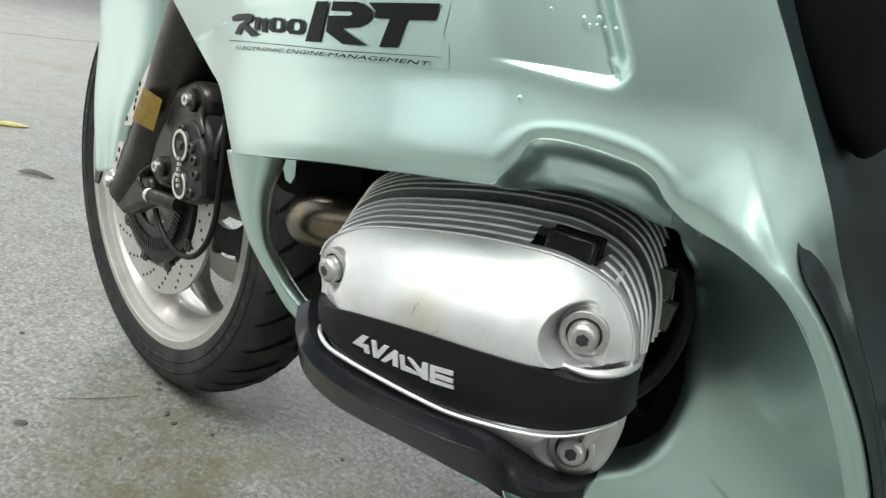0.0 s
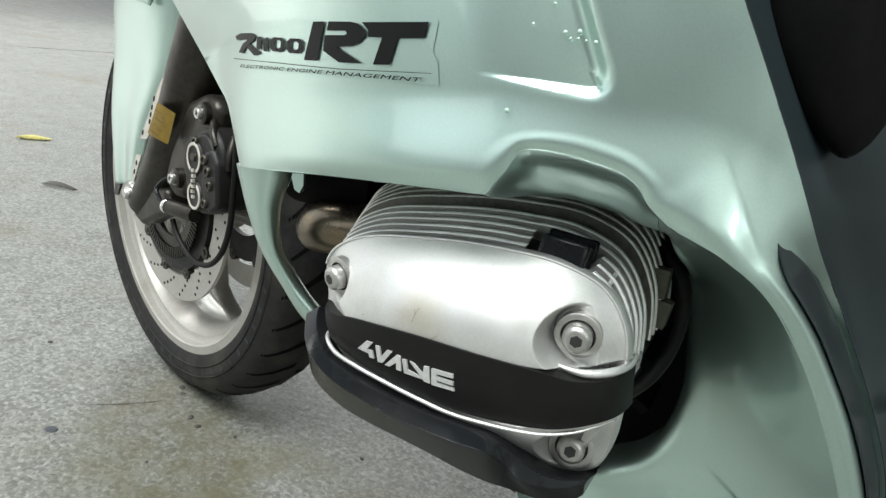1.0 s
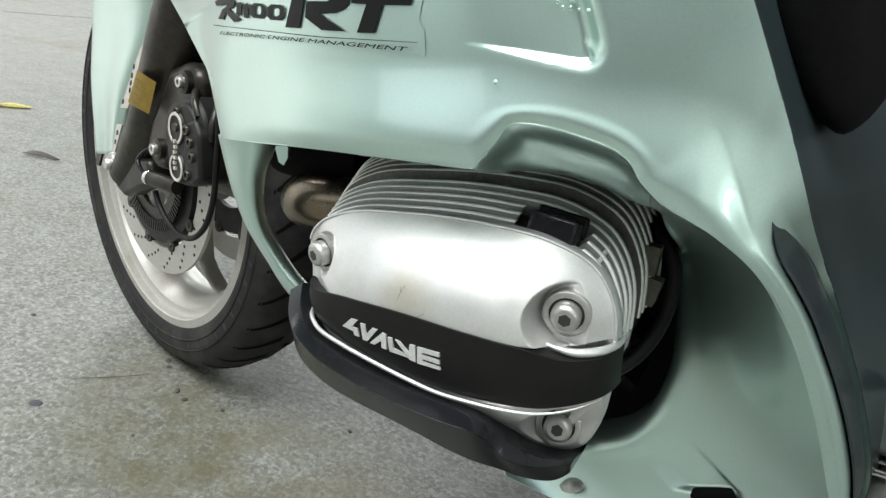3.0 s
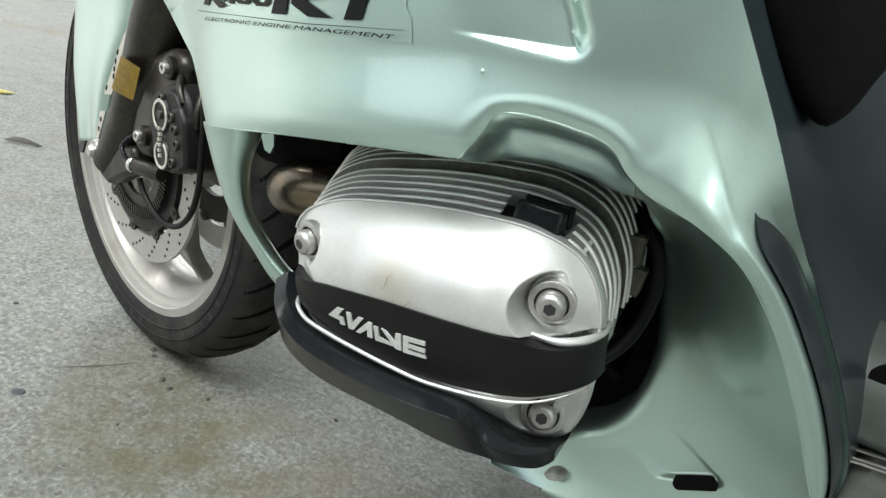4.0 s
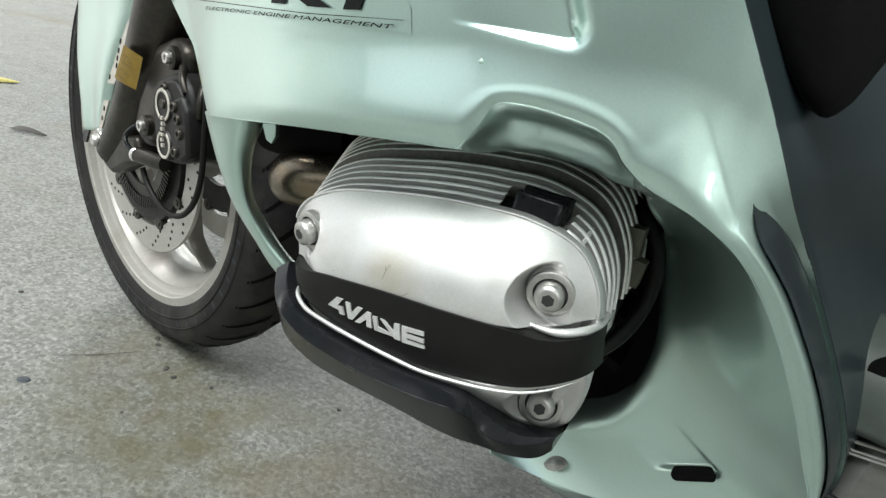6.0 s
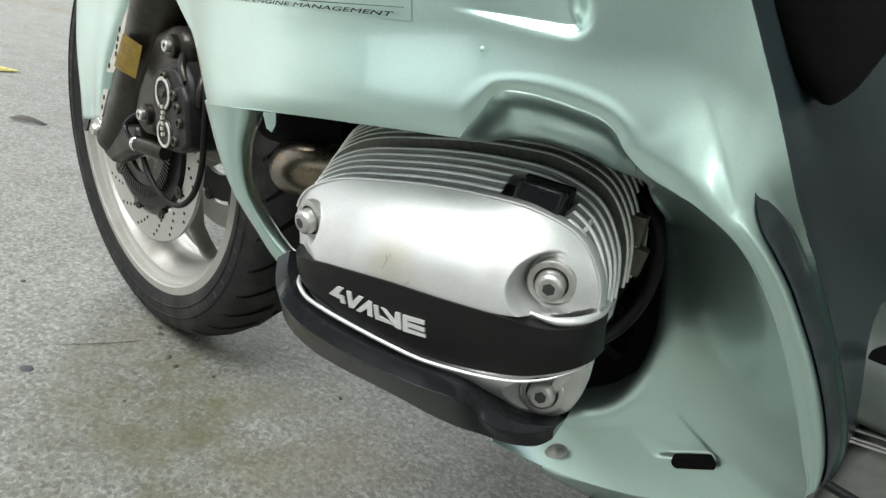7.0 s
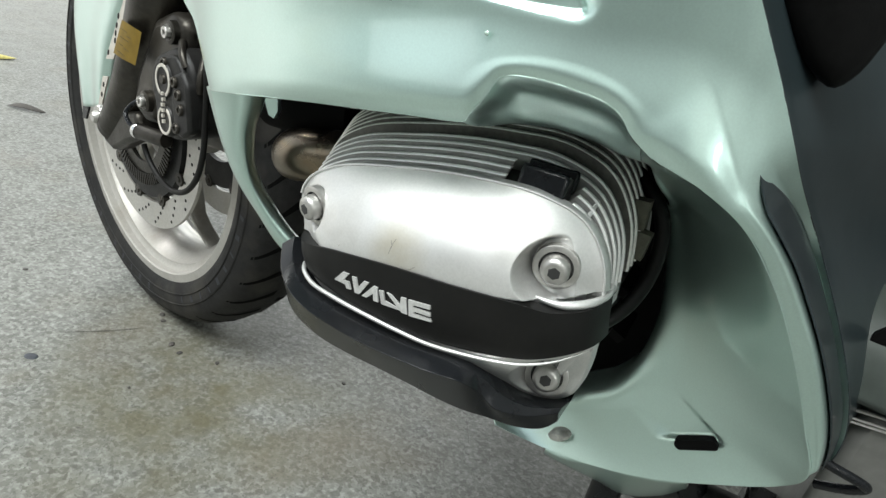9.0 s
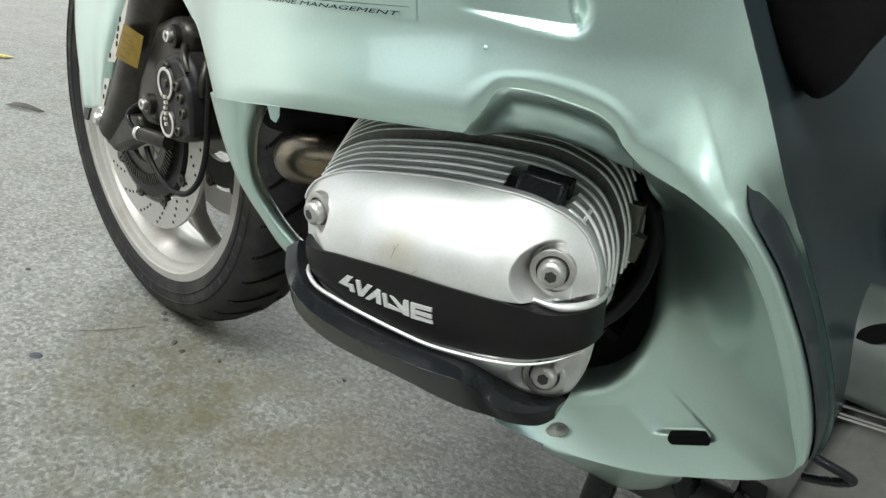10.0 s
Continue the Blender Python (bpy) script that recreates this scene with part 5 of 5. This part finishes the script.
D_R_BOWL = [(504.9, 544.6), (522.9, 545.7), (528.3, 545.2), (532.0, 543.7), (535.3, 541.7), (534.8, 538.7), (531.3, 535.5), (525.4, 533.2), (513.5, 531.6), (534.5, 524.9), (516.4, 523.6), (501.8, 528.7), (502.3, 537.1), (519.2, 538.4), (521.0, 539.4), (519.4, 540.8), (504.0, 539.7)]
D_T = [(531.7, 546.0), (576.1, 549.5), (574.5, 541.6), (557.9, 540.1), (554.1, 526.4), (542.5, 525.2), (547.1, 539.5), (536.9, 538.9), (536.9, 542.3)]
D_SMALL_R = [(376.1, 529.2), (389.0, 531.7), (413.0, 532.9), (419.0, 531.4), (416.5, 528.0), (408.8, 526.0), (429.2, 521.0), (418.6, 518.7), (402.4, 523.6), (397.3, 518.6), (387.0, 518.6), (395.0, 525.0), (404.0, 527.6), (403.5, 528.6), (394.1, 527.6), (380.4, 526.6)]
D_ONE_A = [(421.8, 530.8), (429.7, 531.6), (428.1, 522.7), (421.7, 524.0)]
D_ONE_B = [(431.6, 530.0), (439.5, 531.9), (439.0, 522.8), (433.3, 522.7)]
D_ZERO_A = [(447.3, 532.2), (457.1, 532.5), (461.2, 530.9), (461.0, 525.9), (456.6, 524.0), (446.7, 523.6), (442.2, 525.1), (442.6, 530.3)]
D_ZERO_A_IN = [(450.4, 530.7), (454.8, 530.9), (456.5, 530.2), (456.4, 526.8), (454.5, 526.1), (450.1, 525.9), (448.3, 526.5), (448.4, 530.0)]
D_ZERO_B = [(467.9, 532.9), (478.4, 533.3), (481.9, 531.6), (481.8, 527.1), (478.2, 524.9), (467.6, 524.3), (463.7, 526.1), (463.9, 530.8)]
D_ZERO_B_IN = [(470.6, 531.2), (475.6, 531.4), (477.4, 530.5), (477.3, 527.9), (475.5, 526.9), (470.5, 526.6), (468.6, 527.5), (468.7, 530.2)]


def decal_shape(name, outline, lift, mat, parent, label="", hole=None):
    """A thin film that follows the panel; hole: an inner outline with the same number of points."""
    bm = bmesh.new()
    out = [bm.verts.new((x / 1000, 0, z / 1000)) for x, z in outline]
    if hole:
        inn = [bm.verts.new((x / 1000, 0, z / 1000)) for x, z in hole]
        for i in range(len(out)):
            j = (i + 1) % len(out)
            bm.faces.new((out[i], out[j], inn[j], inn[i]))
    else:
        for tri in tessellate_polygon([[v.co for v in out]]):
            bm.faces.new([out[i] for i in tri])
    bmesh.ops.triangulate(bm, faces=bm.faces)
    for _ in range(4):
        long = [e for e in bm.edges if e.calc_length() > 0.004]
        if not long:
            break
        bmesh.ops.subdivide_edges(bm, edges=long, cuts=1)
        bmesh.ops.triangulate(bm, faces=[f for f in bm.faces if len(f.verts) > 3])
    for v in bm.verts:
        v.co.y = panel_y(v.co.x, v.co.z) - 0.0004 - lift
    return part(name, finish(bm, True), mat, parent, label, sharp=0)


def decal_text(name, body, x0, x1, z0, z1, height, shear, mat, parent, label):
    curve = bpy.data.curves.new(name, "FONT")
    curve.body, curve.shear, curve.resolution_u, curve.offset = body, shear, 3, 0.0
    tmp = bpy.data.objects.new(name, curve)
    scene.collection.objects.link(tmp)
    bpy.context.view_layer.update()
    me = tmp.evaluated_get(bpy.context.evaluated_depsgraph_get()).to_mesh()
    bm = bmesh.new()
    bm.from_mesh(me)
    bpy.data.objects.remove(tmp)
    bmesh.ops.triangulate(bm, faces=bm.faces)
    lo = Vector([min(v.co[i] for v in bm.verts) for i in range(2)])
    hi = Vector([max(v.co[i] for v in bm.verts) for i in range(2)])
    # spacing warped along the panel to fit the camera's view
    xs = np.linspace(x0, x1, 200)
    arc = np.r_[0, np.cumsum(np.diff(xs))]
    for v in bm.verts:
        x = float(np.interp(((v.co.x - lo.x) / (hi.x - lo.x)) ** 0.94 * arc[-1], arc, xs))
        z = z0 + (z1 - z0) * (x - x0) / (x1 - x0) + height * (v.co.y - lo.y) / (hi.y - lo.y)
        v.co = (x, panel_y(x, z) - 0.0026, z)
    twin = bmesh.ops.duplicate(bm, geom=bm.verts[:] + bm.edges[:] + bm.faces[:])
    bmesh.ops.translate(bm, verts=[g for g in twin["geom"] if isinstance(g, bmesh.types.BMVert)], vec=(0.0002, -0.0001, 0.0001))
    return part(name, finish(bm, True), mat, parent, label, sharp=0)


decal = decal_shape("decal", D_FILM, 0.0, FILM, fairing, "clear decal film with black lettering")
for shape in (D_R_STEM, D_R_BOWL, D_T):
    decal_shape("bold_letter", shape, 0.0010, INK, decal, "bold black letter")
for shape in (D_SMALL_R, D_ONE_A, D_ONE_B):
    decal_shape("small_letter", shape, 0.0010, INK, decal, "small black slanted letter")
for shape, hole in ((D_ZERO_A, D_ZERO_A_IN), (D_ZERO_B, D_ZERO_B_IN)):
    decal_shape("small_letter", shape, 0.0010, INK, decal, "small black slanted letter", hole)
decal_shape("rule", D_RULE, 0.0010, INK, decal, "thin dark line")
decal_text("text_line", "ELECTRONIC ENGINE MANAGEMENT", 0.3958, 0.5768, 0.5091, 0.5204, 0.0020, 0.2, INK, decal, "small black slanted text line")

# ---- water drops ----
for dx, dz, r in ((0.6260, 0.5135, 0.0012), (0.6304, 0.5536, 0.0008), (0.6382, 0.5634, 0.0008), (0.6451, 0.5516, 0.0011), (0.6512, 0.5526, 0.0012), (0.6479, 0.5491, 0.0008), (0.6511, 0.5495, 0.0008), (0.6549, 0.5490, 0.0007), (0.6606, 0.5487, 0.0010)):
    y = panel_y(dx, dz)
    part("water_drop", finish(lathe([(0, -r * 0.6), (r * 0.5, -r * 0.5), (r * 0.85, -r * 0.25), (r, 0.0)], 14, pose(dx, y - 0.002, dz))), WATER, fairing, "clear water drop")

# ---- grit and marks on the floor ----


def grit(x, y, r, seed):
    g = random.Random(seed)
    bm = bmesh.new()
    bmesh.ops.create_icosphere(bm, subdivisions=2, radius=r)
    for v in bm.verts:
        v.co = Vector((v.co.x * 1.3, v.co.y, v.co.z * 0.35)) * (1 + 0.25 * (g.random() - 0.5))
    bm.transform(pose(x, y, r * 0.28, 0, 0, g.uniform(0, 180)))
    return tagged(part("pebble", finish(bm), STONE), "small dark pebble lying on the concrete", "pebble", "pebbles on the floor")


for i, (gx, gy, gr) in enumerate(((0.031, -0.0505, 0.004), (0.045, -0.060, 0.0035), (0.123, -0.0962, 0.0035), (0.10, -0.09, 0.004), (0.175, -0.075, 0.003), (-0.20, -0.12, 0.003), (0.14, -0.19, 0.002), (0.33, 0.02, 0.003))):
    grit(gx, gy, gr, i)
spot = part("tar_spot", finish(lathe([(0, 0.0012), (0.005, 0.0012), (0.0068, 0.0008), (0.0076, 0.0)], 24, pose(0.0056, -0.2347, 0, 90, 0, 20) @ Matrix.Diagonal((1.2, 1, 0.9, 1)))), TAR)
tagged(spot, "small flat blue-grey tar spot on the concrete", "spot")
bit = part("dry_leaf", finish(grid(loft([[(-0.95, 0.28, 0.003), (-0.91, 0.29, 0.008), (-0.87, 0.32, 0.003)], [(-0.94, 0.30, 0.010), (-0.91, 0.31, 0.014), (-0.87, 0.33, 0.004)]], 10, 5))), STONE)
tagged(solid(bit, 0.001), "small dark dry leaf scrap on the concrete", "leaf")


def crack(name, pts, width, seed, ragged=0.6):
    """A thin dark ragged seam lying just proud of the floor."""
    g = random.Random(seed)
    line = spline(pts, 40)
    rows = [[], []]
    for i, p in enumerate(line):
        w = width * (0.35 + 0.65 * g.random()) * min(1, 6 * i / 39, 6 * (39 - i) / 39) + 1e-5
        sx, sy = g.uniform(-1, 1) * width * ragged, g.uniform(-1, 1) * width * ragged
        rows[0].append((p[0] + sx - w, p[1] + sy + w * 0.3, 0.0008))
        rows[1].append((p[0] + sx + w, p[1] + sy - w * 0.3, 0.0008))
    return tagged(part(name, finish(grid(np.array(rows))), STONE, sharp=0), "thin dark crack in the concrete floor", "crack", kind="structure")


crack("floor_crack", [(-0.0232, -0.1848, 0), (-0.004, -0.160, 0), (0.0149, -0.1354, 0), (0.0462, -0.0866, 0)], 0.0009, 3, 0.15)
crack("floor_scratch", [(0.502, 0.086, 0), (0.515, 0.066, 0), (0.5322, 0.0376, 0)], 0.0006, 5, 0.3)
crack("floor_joint", [(-3.28, 1.3, 0), (-3.29, 1.74, 0), (-3.36, 2.3, 0), (-3.4, 3.0, 0)], 0.006, 4)
